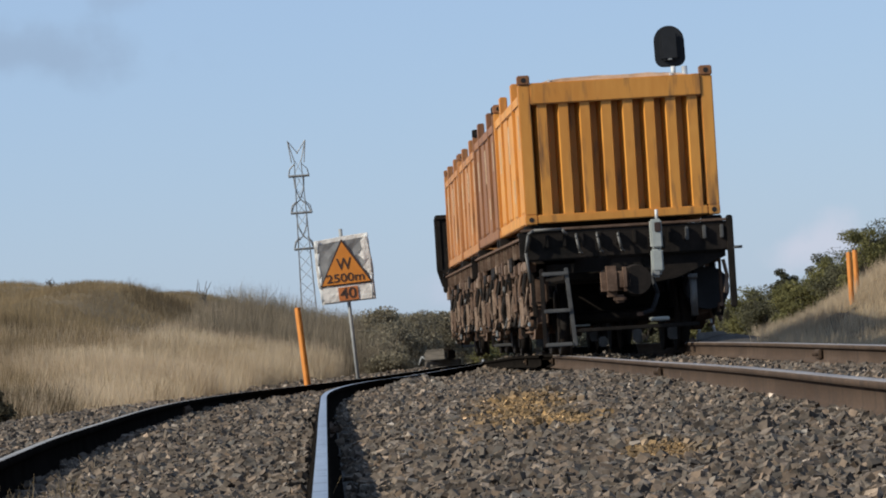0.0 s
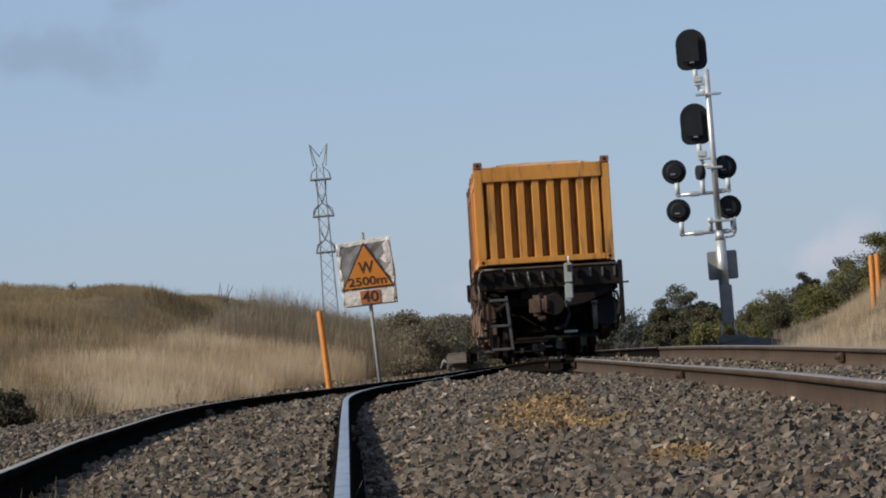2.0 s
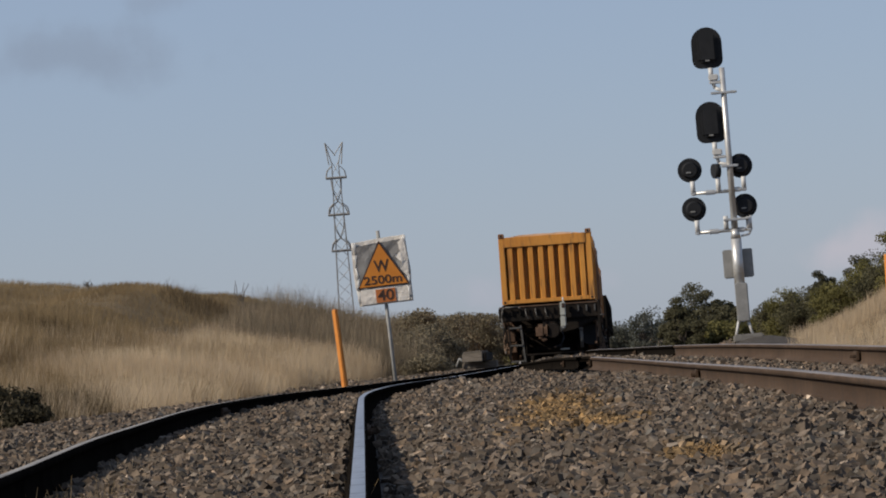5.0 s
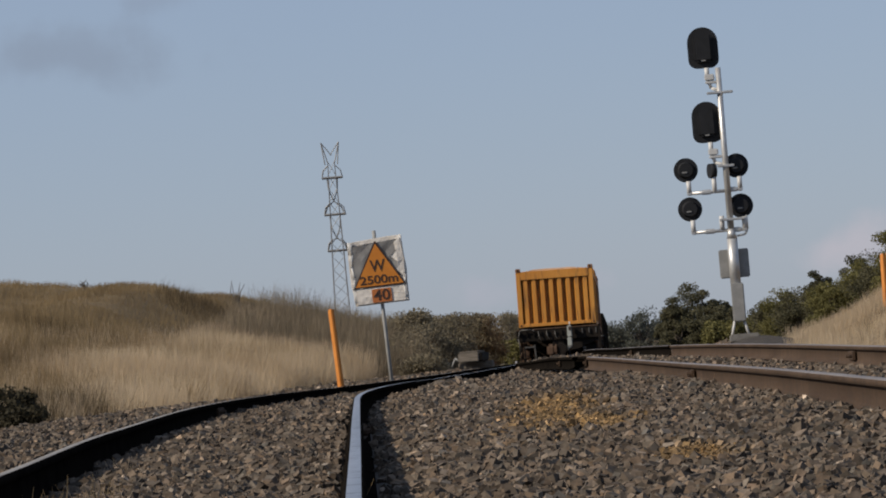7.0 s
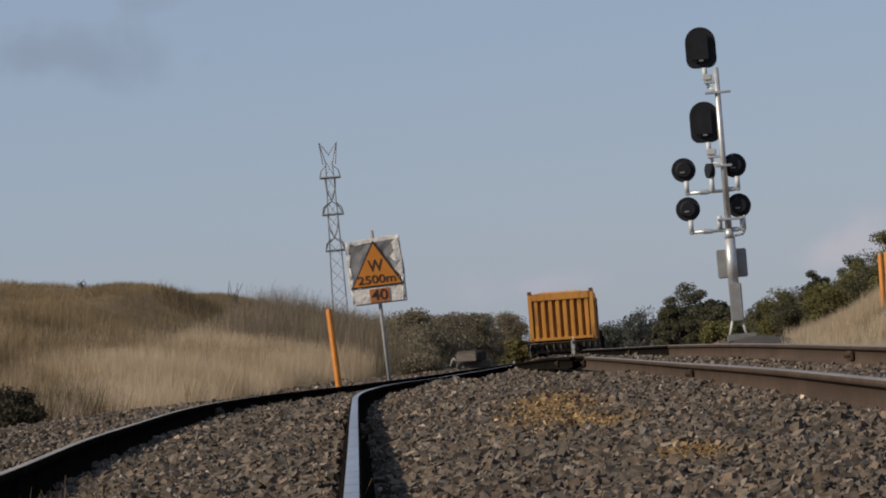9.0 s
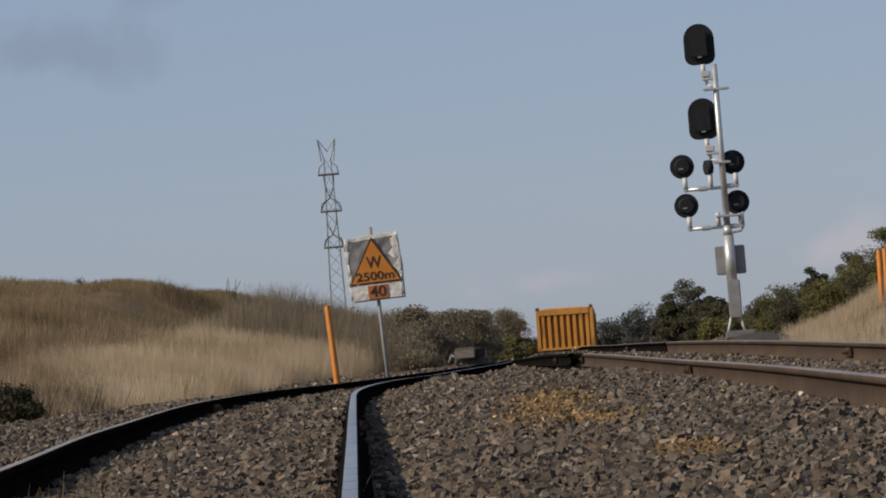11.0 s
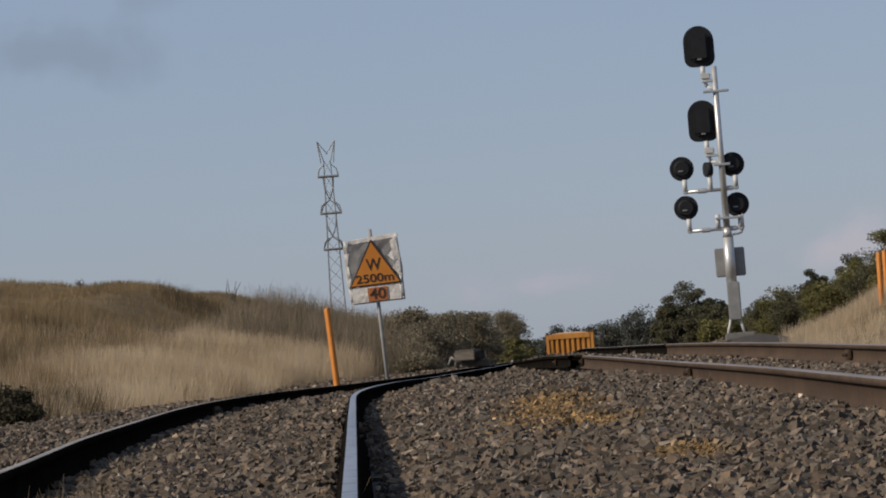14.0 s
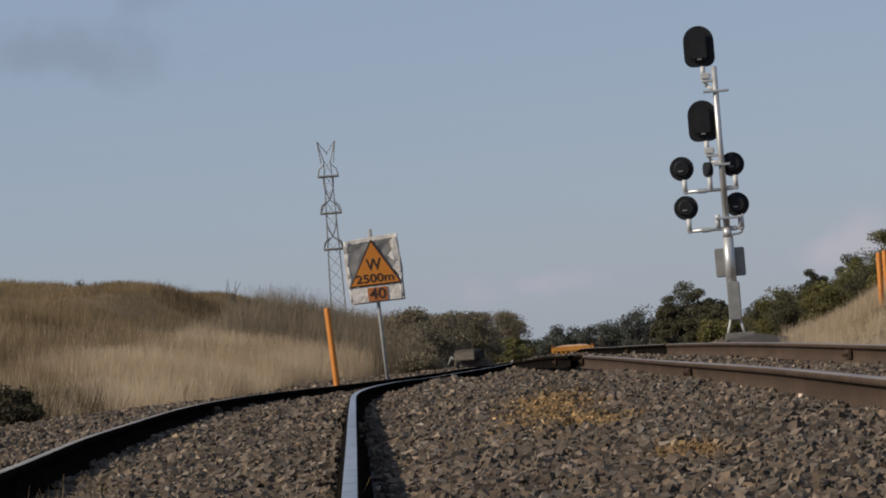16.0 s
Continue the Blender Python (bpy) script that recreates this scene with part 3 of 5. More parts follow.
def make_grass():
    x, y, rng = scatter(44000, -15, -3.5, 50, 112, 1)
    k = (x < np.minimum(left_rail(y), main_l(y)) - 3.1 - 0.5 * rng.random(len(x))) & (x > -0.17 * y - 0.5)
    k &= (x / y < -0.049 + 0.004 * wave(x, y, 1.1, 3)) | (rng.random(len(x)) < 0.12)
    k &= (y < straw_edge(x, y) + 6 * rng.random(len(x))) & ((x / y > -0.127 + 0.012 * wave(x, y, 0.8, 8)) | (rng.random(len(x)) < 0.22))
    x, y = x[k], y[k]
    clump = 0.5 + 0.5 * np.clip(wave(x, y, 0.9, 5), -1, 1)
    blades("tall_grass", x, y, 0.30 + 0.42 * clump, 0.0032, 0.5, 11, M_STRAW, "tall dry straw-coloured grass below the dune", 11)
    x, y, rng = scatter(30000, -26, -4, 76, 140, 2)
    k = (x > -0.17 * y - 1) & (x < main_l(y) - 3.5) & (y > straw_edge(x, y) - 4 * rng.random(len(x)))
    x, y = x[k], y[k]
    clump = 0.5 + 0.5 * np.clip(wave(x, y, 0.7, 6), -1, 1)
    blades("dune_grass", x, y, 0.10 + 0.17 * clump, 0.006, 0.7, 8, M_DUNE, "brown tussock grass covering the sand dune", 12, 0.18)
    x, y, rng = scatter(15000, -16, -6, 51, 118, 18)
    r, w = x / y, wave(x, y, 0.5, 3)
    k = (r < -0.119 + 0.012 * w) & (y < 80) & (x < left_rail(y) - 3.2)
    k |= (r > -0.14) & (r < -0.093) & (np.abs(y - 84 - 2 * w) < 4.5)
    k |= (r > -0.104) & (r < -0.076) & (np.abs(y - 106 - 3 * w) < 5)
    x, y = x[k], y[k]
    blades("dark_tussock", x, y, 0.16 + 0.30 * rng.random(len(x)), 0.005, 0.7, 10, M_TUFT, "dark brown tussocks in the hollows of the dune", 19, 0.16)
    x, y, rng = scatter(2600, -10, -6.2, 51, 66, 28)
    k = (x / y < -0.128 + 0.008 * wave(x, y, 1.1, 5)) & (x < left_rail(y) - 3.2)
    x, y = x[k], y[k]
    blades("dark_scrub", x, y, 0.35 + 0.35 * rng.random(len(x)), 0.005, 0.6, 14, M_TUFT, "dark tangled scrub among the dry grass", 29, 0.14)
    x, y, rng = scatter(9000, -14, -6.5, 54, 90, 8)
    k = (wave(x, y, 0.55, 9) + 0.9 * smooth(-7, -11, x) > 0.3) & (x < left_rail(y) - 3.4)
    x, y = x[k], y[k]
    blades("tussock_grass", x, y, 0.32 + 0.3 * rng.random(len(x)), 0.004, 0.6, 10, M_DUNE, "darker brown tussocks among the straw grass", 15, 0.15)
    x, y, rng = scatter(12500, 2.6, 12, 54, 100, 3)
    k = (x > 3.78 * y / 72 + 0.35 * rng.random(len(x))) & (x > main_r(y) + 1.5) & (x < 0.11 * y + 1)
    x, y = x[k], y[k]
    blades("bank_grass", x, y, (0.16 + 0.28 * rng.random(len(x))) * (0.45 + 0.55 * smooth(58, 70, y)), 0.0035, 0.4, 11, M_STRAW, "dry straw-coloured grass on the cutting bank", 13)

    x, y, rng = scatter(5200, -9.0, -4.0, 92, 130, 4)
    clump = (0.5 + 0.5 * np.clip(wave(x, y, 1.3, 7), -1, 1)) * smooth(-9.4, -8.0, x) + 0.15
    blades("scrub", x, y, 0.3 + 0.85 * clump, 0.0042, 0.45, 18, M_SCRUB, "tall grey-brown twiggy scrub at the end of the dune", 14, 0.25)


make_grass()


def make_weeds():
    spots = ((-2.05, 26.0), (-2.2, 24.0), (-1.85, 15.2), (-0.72, 11.2), (-0.66, 10.6), (-2.6, 33.0), (-1.9, 14.4), (-2.4, 20.0), (0.9, 30.0))
    rng = np.random.default_rng(300)
    px, py = (np.repeat([s[k] for s in spots], 9) + rng.normal(0, 0.04, 81) for k in (0, 1))
    clumps = ((-2.09, 14.6), (-2.07, 15.4), (-2.06, 16.6), (-1.97, 14.2), (-0.80, 11.8), (-0.79, 11.0))
    qx, qy = (np.repeat([c[k] for c in clumps], 26) + rng.normal(0, 0.03 + 0.12 * k, 156) for k in (0, 1))
    ob = blades("weeds", qx, qy, 0.09 + 0.10 * rng.random(156), 0.0022, 0.75, 2, M_DUNE, "brown withered grass clumps against the rail", 330, 0.015)
    tagged(ob, category="weeds")
    ob = blades("weeds", px, py, 0.07 + 0.09 * rng.random(81), 0.0016, 0.9, 2, M_STRAW, "dry withered weed stalks in the ballast", 320, 0.02)
    tagged(ob, category="weeds")


make_weeds()


# ---- trees and bushes ----
def leaves(bm_verts, bm_faces, centre, radii, n, size, rng):
    """Small leaf clumps as bent quads round a centre, denser outside."""
    d = rng.normal(size=(n, 3))
    d /= np.linalg.norm(d, axis=1)[:, None]
    p = centre + d * radii * (rng.random((n, 1)) ** 0.45)
    a, b = rng.normal(size=(n, 3)), rng.normal(size=(n, 3))
    a /= np.linalg.norm(a, axis=1)[:, None]
    b -= a * (a * b).sum(1)[:, None]
    b /= np.linalg.norm(b, axis=1)[:, None]
    s = size * rng.uniform(0.5, 1.3, (n, 1))
    q = np.stack([p - a * s, p + b * s * 0.6, p + a * s, p - b * s * 0.6], 1)
    start = sum(len(v) for v in bm_verts)
    bm_verts.append(q.reshape(-1, 3))
    bm_faces.append(start + np.arange(4 * n).reshape(n, 4))


def tree(name, m, height, spread, mat, label, category, seed, clumps=16, per=90, leaf=0.12, bare=0.35, bush=False):
    rng = np.random.default_rng(seed)
    t = thing(name, m, label, category)
    bm = bmesh.new()
    top = height * (0.55 if bush else 0.72)
    bend = rng.normal(0, 0.05 * height, 2)
    rod(bm, (0, 0, -0.4), (bend[0] * 0.5, bend[1] * 0.5, top * 0.55), 0.035 * height, 0.022 * height, 7)
    rod(bm, (bend[0] * 0.5, bend[1] * 0.5, top * 0.55), (bend[0], bend[1], top), 0.022 * height, 0.01 * height, 6)
    vs, fs = [], []
    for i in range(clumps):
        a = rng.uniform(0, 2 * np.pi)
        r = spread * np.sqrt(rng.random()) * 0.8
        hz = height * (bare + (0.92 - bare) * rng.random() ** 0.75 * (1 - 0.35 * (r / spread) ** 2))
        c = np.array([r * np.cos(a) + bend[0], r * np.sin(a) + bend[1], hz])
        start = Vector((bend[0] * 0.6, bend[1] * 0.6, min(top * 0.6, hz * 0.7)))
        rod(bm, start, c, 0.01 * height, 0.003 * height, 5)
        k = spread * rng.uniform(0.28, 0.55)
        leaves(vs, fs, c, np.array([k, k, k * 0.65]), per, leaf, rng)
    part("trunk", bm, M_BARK, t)
    arrays("crown", np.concatenate(vs), np.concatenate(fs), [mat], t)
    return t


def at_ground(x, y, turn=0.0):
    return Matrix.Translation((x, y, float(ground_z(x, y)) - 0.05)) @ Matrix.Rotation(turn, 4, "Z")


def grove(name, spots, mats, label, category, seed, clumps, per, leaf, bare, bush):
    """Plants at (x, y), grown until their tops reach the given level, with the given half-width."""
    for i, (x, y, top, w) in enumerate(spots):
        base = float(ground_z(x, y))
        h = max(0.4, (top - base - 0.1 * w) / 0.87)
        tree(name, at_ground(x, y, i * 1.7), h, w * 1.7, mats[i % len(mats)], label, category, seed + i, clumps, per, leaf, bare, bush)


def make_trees():
    scrub = [(-5.33, 118, 1.35, 0.61), (-4.99, 124, 1.36, 0.64), (-4.73, 132, 1.53, 0.64), (-4.41, 140, 1.69, 0.64), (-4.12, 150, 1.33, 0.64),
             (-3.83, 160, 1.21, 0.64), (-3.37, 172, 1.41, 0.74), (-2.98, 178, 1.42, 0.6), (-2.85, 184, 0.88, 0.36), (-4.6, 148, 1.35, 0.7), (-5.2, 128, 1.2, 0.7),
             (-5.05, 112, 1.2, 0.5), (-4.55, 112, 1.32, 0.5), (-4.32, 118, 1.15, 0.5), (-4.0, 124, 1.42, 0.5), (-3.7, 132, 1.42, 0.5), (-3.45, 142, 1.0, 0.5), (-3.05, 177, 1.36, 0.5)]
    grove("bush", scrub, [M_LEAF_GREY], "dense grey-green coastal scrub bush beside the dune", "bush", 40, 34, 420, 0.034, 0.03, True)
    grove("bush", [(-4.46, 98, 0.75, 0.40), (-4.04, 100, 0.92, 0.42), (-4.2, 96, 0.50, 0.40), (-3.65, 100, 0.60, 0.40), (-4.72, 97, 0.52, 0.36), (-3.75, 92, 0.15, 0.35)], [M_LEAF_GREY], "dark twiggy scrub bush at the foot of the dune", "bush", 50, 26, 300, 0.03, 0.03, True)
    grove("bush", [(-8.85, 112, 1.98, 0.26), (-8.35, 113, 1.86, 0.24), (-9.2, 113, 2.02, 0.18)], [M_LEAF], "low dark shrub on the crest of the dune", "bush", 56, 16, 160, 0.03, 0.1, True)
    grove("bush", [(-8.6, 112, 1.35, 0.6), (-7.8, 115, 1.55, 0.7), (-7.0, 113, 1.45, 0.7)], [M_LEAF_GREY], "thin grey-brown scrub bush on the end of the dune", "bush", 60, 16, 70, 0.035, 0.1, True)
    grove("bush", [(-2.78, 158, 0.62, 0.36), (-2.52, 156, 0.42, 0.3), (-2.76, 168, 0.41, 0.53), (-2.35, 172, 0.25, 0.29), (4.10, 118, 0.44, 0.34), (4.51, 120, 0.47, 0.31)], [M_LEAF_LIGHT], "olive-green bush beside the line", "bush", 66, 22, 150, 0.05, 0.03, True)
    far = [(-7.11, 655, -0.5, 1.5), (-5.15, 650, 0.0, 1.7), (-3.25, 660, 1.1, 1.7), (-1.46, 650, 1.9, 1.7), (0.0, 655, 0.4, 1.7), (1.49, 645, 1.6, 1.5), (3.33, 650, 1.2, 1.9),
           (5.67, 655, 0.9, 2.1), (7.59, 650, 2.1, 1.9), (9.45, 645, 3.0, 1.8), (11.59, 650, 3.2, 2.0), (13.78, 655, 2.5, 1.9), (15.96, 650, 1.9, 2.2), (19.0, 660, 1.5, 2.3)]
    grove("gum_tree", far, [M_LEAF_HAZE], "distant gum tree behind the line, leaves greyed for haze", "tree", 80, 34, 80, 0.20, 0.08, False)
    gums = [(5.72, 190, 2.10, 0.72), (6.05, 191, 1.6, 0.5), (4.75, 190, 1.66, 0.5), (4.4, 192, 1.22, 0.5), (5.95, 186, 1.15, 0.5), (6.7, 186, 1.42, 0.35), (6.6, 184, 1.03, 0.53), (7.28, 190, 1.12, 0.43), (7.37, 180, 0.66, 0.51)]
    grove("gum_tree", gums, [M_LEAF], "dark gum tree with an open crown behind the line", "tree", 100, 38, 420, 0.055, 0.12, False)
    bank = [(5.65, 128, 0.56, 0.4), (5.95, 126, 0.74, 0.43), (5.95, 124, 0.94, 0.43), (6.29, 122, 1.16, 0.45), (6.60, 120, 1.22, 0.45), (6.94, 118, 1.27, 0.44), (7.17, 116, 1.29, 0.4),
            (7.56, 120, 1.70, 0.26), (7.95, 118, 1.97, 0.42), (8.2, 116, 1.86, 0.4), (8.53, 114, 1.89, 0.5), (8.96, 114, 2.15, 0.5), (9.05, 111, 2.62, 0.45), (9.45, 112, 2.75, 0.5), (9.9, 112, 2.6, 0.45),
            (6.1, 130, 0.6, 0.5), (6.8, 126, 0.9, 0.5), (7.7, 121, 1.2, 0.5), (8.4, 118, 1.5, 0.5), (9.1, 117, 1.7, 0.5)]
    grove("bush", bank, [M_LEAF_LIGHT, M_LEAF, M_LEAF], "leafy dull green bush on the cutting bank", "bush", 120, 30, 340, 0.032, 0.03, True)
    tree("bush", at_ground(-7.5, 51, 2), 0.85, 0.5, M_BUSH_DARK, "dark low bush in the dry grass", "bush", 131, 26, 200, 0.03, 0.05, True)
    tree("bush", at_ground(-7.15, 50, 1), 0.6, 0.36, M_BUSH_DARK, "dark low bush in the dry grass", "bush", 132, 22, 160, 0.03, 0.05, True)
    for x, y, h in ((-9.72, 113, 1.25), (-9.45, 114, 0.7), (-14.2, 114, 0.35), (-6.6, 116, 1.3)):
        t = thing("dead_shrub", at_ground(x, y), "bare grey dead shrub on the dune crest", "shrub", "dead shrubs on the dune")
        rng = random.Random(int(-x * 100))
        bm = bmesh.new()
        rod(bm, (0, 0, -0.1), (0.03, 0, h * 0.5), 0.03, 0.02, 6)
        part("stem", bm, M_BARK, t)
        for k in range(9):
            bm = bmesh.new()
            z = h * rng.uniform(0.2, 0.5)
            a = Vector((0.02, 0, z))
            m = a + Vector((rng.uniform(-0.2, 0.2), rng.uniform(-0.1, 0.1), h * 0.25))
            rod(bm, a, m, 0.016, 0.012, 5)
            rod(bm, m, m + Vector((rng.uniform(-0.15, 0.15), 0, h * rng.uniform(0.1, 0.3))), 0.012, 0.006, 5)
            part("twig", bm, M_BARK, t)


make_trees()


# ---- transmission tower ----
def make_tower():
    t = thing("transmission_tower", Matrix.Translation((-35.7, 600, -3.0)), "slender grey steel lattice power tower far behind the dune", "tower")
    top, w = 33.0, 0.75

    def lattice(name, z0, z1, w0, w1):
        bm = bmesh.new()
        steps = max(2, int((z1 - z0) / 1.9))
        for i in range(steps):
            a, b = z0 + (z1 - z0) * i / steps, z0 + (z1 - z0) * (i + 1) / steps
            wa, wb = w0 + (w1 - w0) * i / steps, w0 + (w1 - w0) * (i + 1) / steps
            ca = [(-wa, -wa), (wa, -wa), (wa, wa), (-wa, wa)]
            cb = [(-wb, -wb), (wb, -wb), (wb, wb), (-wb, wb)]
            for k in range(4):
                rod(bm, (*ca[k], a), (*cb[k], b), 0.06, n=4)
                s = 1 if i % 2 else -1
                rod(bm, (*ca[k], a), (*cb[(k + s) % 4], b), 0.04, n=4)
        part(name, bm, M_TOWER, t)
    lattice("mast", 0, 20, 1.35, 0.85)
    lattice("mast", 20, 32.4, 0.85, 0.5)
    for hi, lo in ((30.0, 24.4), (24.4, 18.9)):
        for s in (-1, 1):
            bm = bmesh.new()
            tube(bm, [(s * 0.8, -0.5, hi), (s * 0.66, -0.5, hi - 1.9), (0, -0.5, hi - 3.6), (-s * 1.05, -0.5, lo + 1.1), (-s * 1.45, -0.5, lo)], 0.10, 5)
            part("cross_brace", bm, M_TOWER, t)
    for z, half in ((18.9, 1.5), (24.4, 1.6), (30.0, 1.55)):
        for y in (-0.6, 0.6):
            bm = bmesh.new()
            rod(bm, (-half, y, z), (half, y, z), 0.17, n=4)
            part("crossarm", bm, M_TOWER, t)
            for s in (-1, 1):
                bm = bmesh.new()
                tube(bm, [(s * half, y, z), (s * half * 0.85, y, z + 1.1), (s * 0.6, y, z + 1.8)], 0.06, 4)
                part("arm_stay", bm, M_TOWER, t)
    for s in (-1, 1):
        bm = bmesh.new()
        rod(bm, (s * 0.5, 0, 32.2), (s * 1.35, 0, 35.4), 0.08, n=4)
        rod(bm, (s * 1.35, 0, 35.4), (s * 0.95, 0, 32.0), 0.08, n=4)
        rod(bm, (s * 1.35, 0, 35.4), (-s * 0.1, 0, 33.4), 0.07, n=4)
        part("earth_wire_peak", bm, M_TOWER, t)


make_tower()


# ---- warning sign ----
def words(text, size, mat, parent, name, x, y, z, squash=1.0):
    cu = bpy.data.curves.new(name, "FONT")
    cu.body, cu.size, cu.align_x, cu.align_y, cu.extrude, cu.offset = text, size, "CENTER", "CENTER", 0.003, size * 0.011
    tmp = bpy.data.objects.new(name, cu)
    me = bpy.data.meshes.new_from_object(tmp)
    bpy.data.objects.remove(tmp)
    me.materials.clear()
    me.materials.append(mat)
    ob = new(name, me)
    ob.parent = parent
    ob.matrix_local = Matrix.Translation((x, y, z)) @ Matrix.Rotation(radians(90), 4, "X") @ Matrix.Diagonal((squash, 1, 1, 1))
    return ob


def make_sign():
    x, y = -3.70, 76.0
    t = thing("warning_sign", Matrix.Translation((x + 0.045, y, -1.06)) @ Matrix.Rotation(radians(-2.4), 4, "Y"),
              "amber triangular speed warning board wrapped in torn plastic on a post", "sign")
    base = 2.33
    bm = bmesh.new()
    rod(bm, (0, 0.05, -0.3), (0, 0.05, 3.72), 0.036, n=12)
    part("post", bm, M_GREY, t, "grey steel post")
    # board wrapped in crumpled plastic
    bm = bmesh.new()
    rng = random.Random(4)
    outline(bm, [(-0.50, base - 0.02), (0.52, base - 0.02), (0.54, base + 0.6), (0.50, base + 1.26), (-0.53, base + 1.20), (-0.55, base + 0.5)], 0.02)
    bmesh.ops.subdivide_edges(bm, edges=bm.edges[:], cuts=3, use_grid_fill=True)
    bmesh.ops.triangulate(bm, faces=bm.faces[:])
    for v in bm.verts:
        edge = 1.0 if abs(v.co.x) > 0.4 else 0.35
        v.co += Vector((rng.uniform(-0.012, 0.012), -abs(rng.gauss(0, 0.012)) * edge + 0.01, rng.uniform(-0.01, 0.01)))
    part("board", bm, M_PLASTIC, t, "board in pale crumpled plastic wrap")
    bm = bmesh.new()
    outline(bm, [(-0.47, base + 0.40), (0.40, base + 0.40), (0.42, base + 1.18), (-0.46, base + 1.13)], 0.012, Matrix.Translation((0, -0.036, 0)))
    bmesh.ops.subdivide_edges(bm, edges=bm.edges[:], cuts=4, use_grid_fill=True)
    for v in bm.verts:
        v.co.y += rng.uniform(-0.008, 0.008)
    part("grey_sheet", bm, M_SHEET, t, "dull grey sheet behind the triangle")
    for s in (-1, 1):
        bm = bmesh.new()
        for k in range(5):
            path = [(s * (0.50 + rng.uniform(-0.05, 0.02)), -0.03 - 0.012 * rng.random(), base + 0.02 + q * 0.24 + rng.uniform(-0.03, 0.03)) for q in range(6)]
            tube(bm, path, rng.uniform(0.012, 0.026) if s > 0 else rng.uniform(0.008, 0.014))
        part("plastic_fold", bm, M_WHITE, t, "bunched white plastic edge")
    bm = bmesh.new()
    outline(bm, [(0.50, base + 0.42), (0.36, base + 0.60), (0.40, base + 0.74), (0.27, base + 0.86), (0.38, base + 0.95), (0.36, base + 1.12), (0.48, base + 1.20), (0.52, base + 0.8)], 0.012, Matrix.Translation((0, -0.052, 0)))
    bmesh.ops.triangulate(bm, faces=bm.faces[:])
    for v in bm.verts:
        v.co.y -= abs(rng.gauss(0, 0.012))
    part("torn_flap", bm, M_PLASTIC, t, "torn flap of white plastic")
    bm = bmesh.new()
    outline(bm, [(-0.50, base + 0.31), (0.50, base + 0.31), (0.012, base + 1.18), (-0.012, base + 1.18)], 0.012, Matrix.Translation((0, -0.062, 0)))
    border = part("triangle_border", bm, M_INK, t, "black triangle edging")
    bm = bmesh.new()
    outline(bm, [(-0.465, base + 0.33), (0.465, base + 0.33), (0.0, base + 1.135)], 0.012, Matrix.Translation((0, -0.068, 0)))
    part("triangle_panel", bm, M_SIGN, t, "amber triangle")
    words("W", 0.32, M_INK, t, "lettering", 0, -0.078, base + 0.70, 0.85)
    words("2500m", 0.225, M_INK, t, "lettering", 0.0, -0.078, base + 0.44, 1.2)
    bm = bmesh.new()
    box(bm, (0.98, 0.012, 0.30), (0.02, -0.046, base + 0.145), 0.004)
    part("lower_panel", bm, M_PLASTIC, t, "white lower panel")
    bm = bmesh.new()
    box(bm, (0.38, 0.012, 0.26), (0.02, -0.062, base + 0.135), 0.003)
    part("speed_plate", bm, M_PLATE, t, "orange plate with the speed")
    words("40", 0.29, M_INK, t, "lettering", 0.02, -0.072, base + 0.135, 1.1)


make_sign()


def marker_post(x, y, h, w, lean=-3.2):
    t = thing("marker_post", at_ground(x, y), "weathered orange painted marker post in the grass", "post", "orange marker posts")
    t.matrix_world = t.matrix_world @ Matrix.Rotation(radians(lean), 4, "Y") @ Matrix.Rotation(radians(50), 4, "Z")
    bm = bmesh.new()
    outline(bm, [(-w / 2, -0.5), (w / 2, -0.5), (w * 0.36, h), (-w * 0.36, h)], w * 0.8, None, 0.012)
    part("post", bm, M_POST, t)
    bm = bmesh.new()
    box(bm, (w * 0.74, w * 0.84, 0.03), (0, 0, h + 0.005), 0.008)
    part("cap", bm, M_POST, t)


# ---- signal ----
def oval(w, h, n=12):
    """The outline of a backboard: round above, less round below."""
    pts = []
    for cx, cz, a0, r in ((w / 2 - 0.5 * w, h / 2 - 0.5 * w, 0, 0.5 * w),):
        for i in range(n + 1):
            a = math.pi * i / n
            pts.append((r * math.cos(a), h / 2 - r + r * math.sin(a)))
    r = 0.28 * w
    for cx, a0 in ((-w / 2 + r, math.pi), (w / 2 - r, 1.5 * math.pi)):
        for i in range(5):
            a = a0 + math.pi / 2 * i / 4
            pts.append((cx + r * math.cos(a), -h / 2 + r + r * math.sin(a)))
    return pts


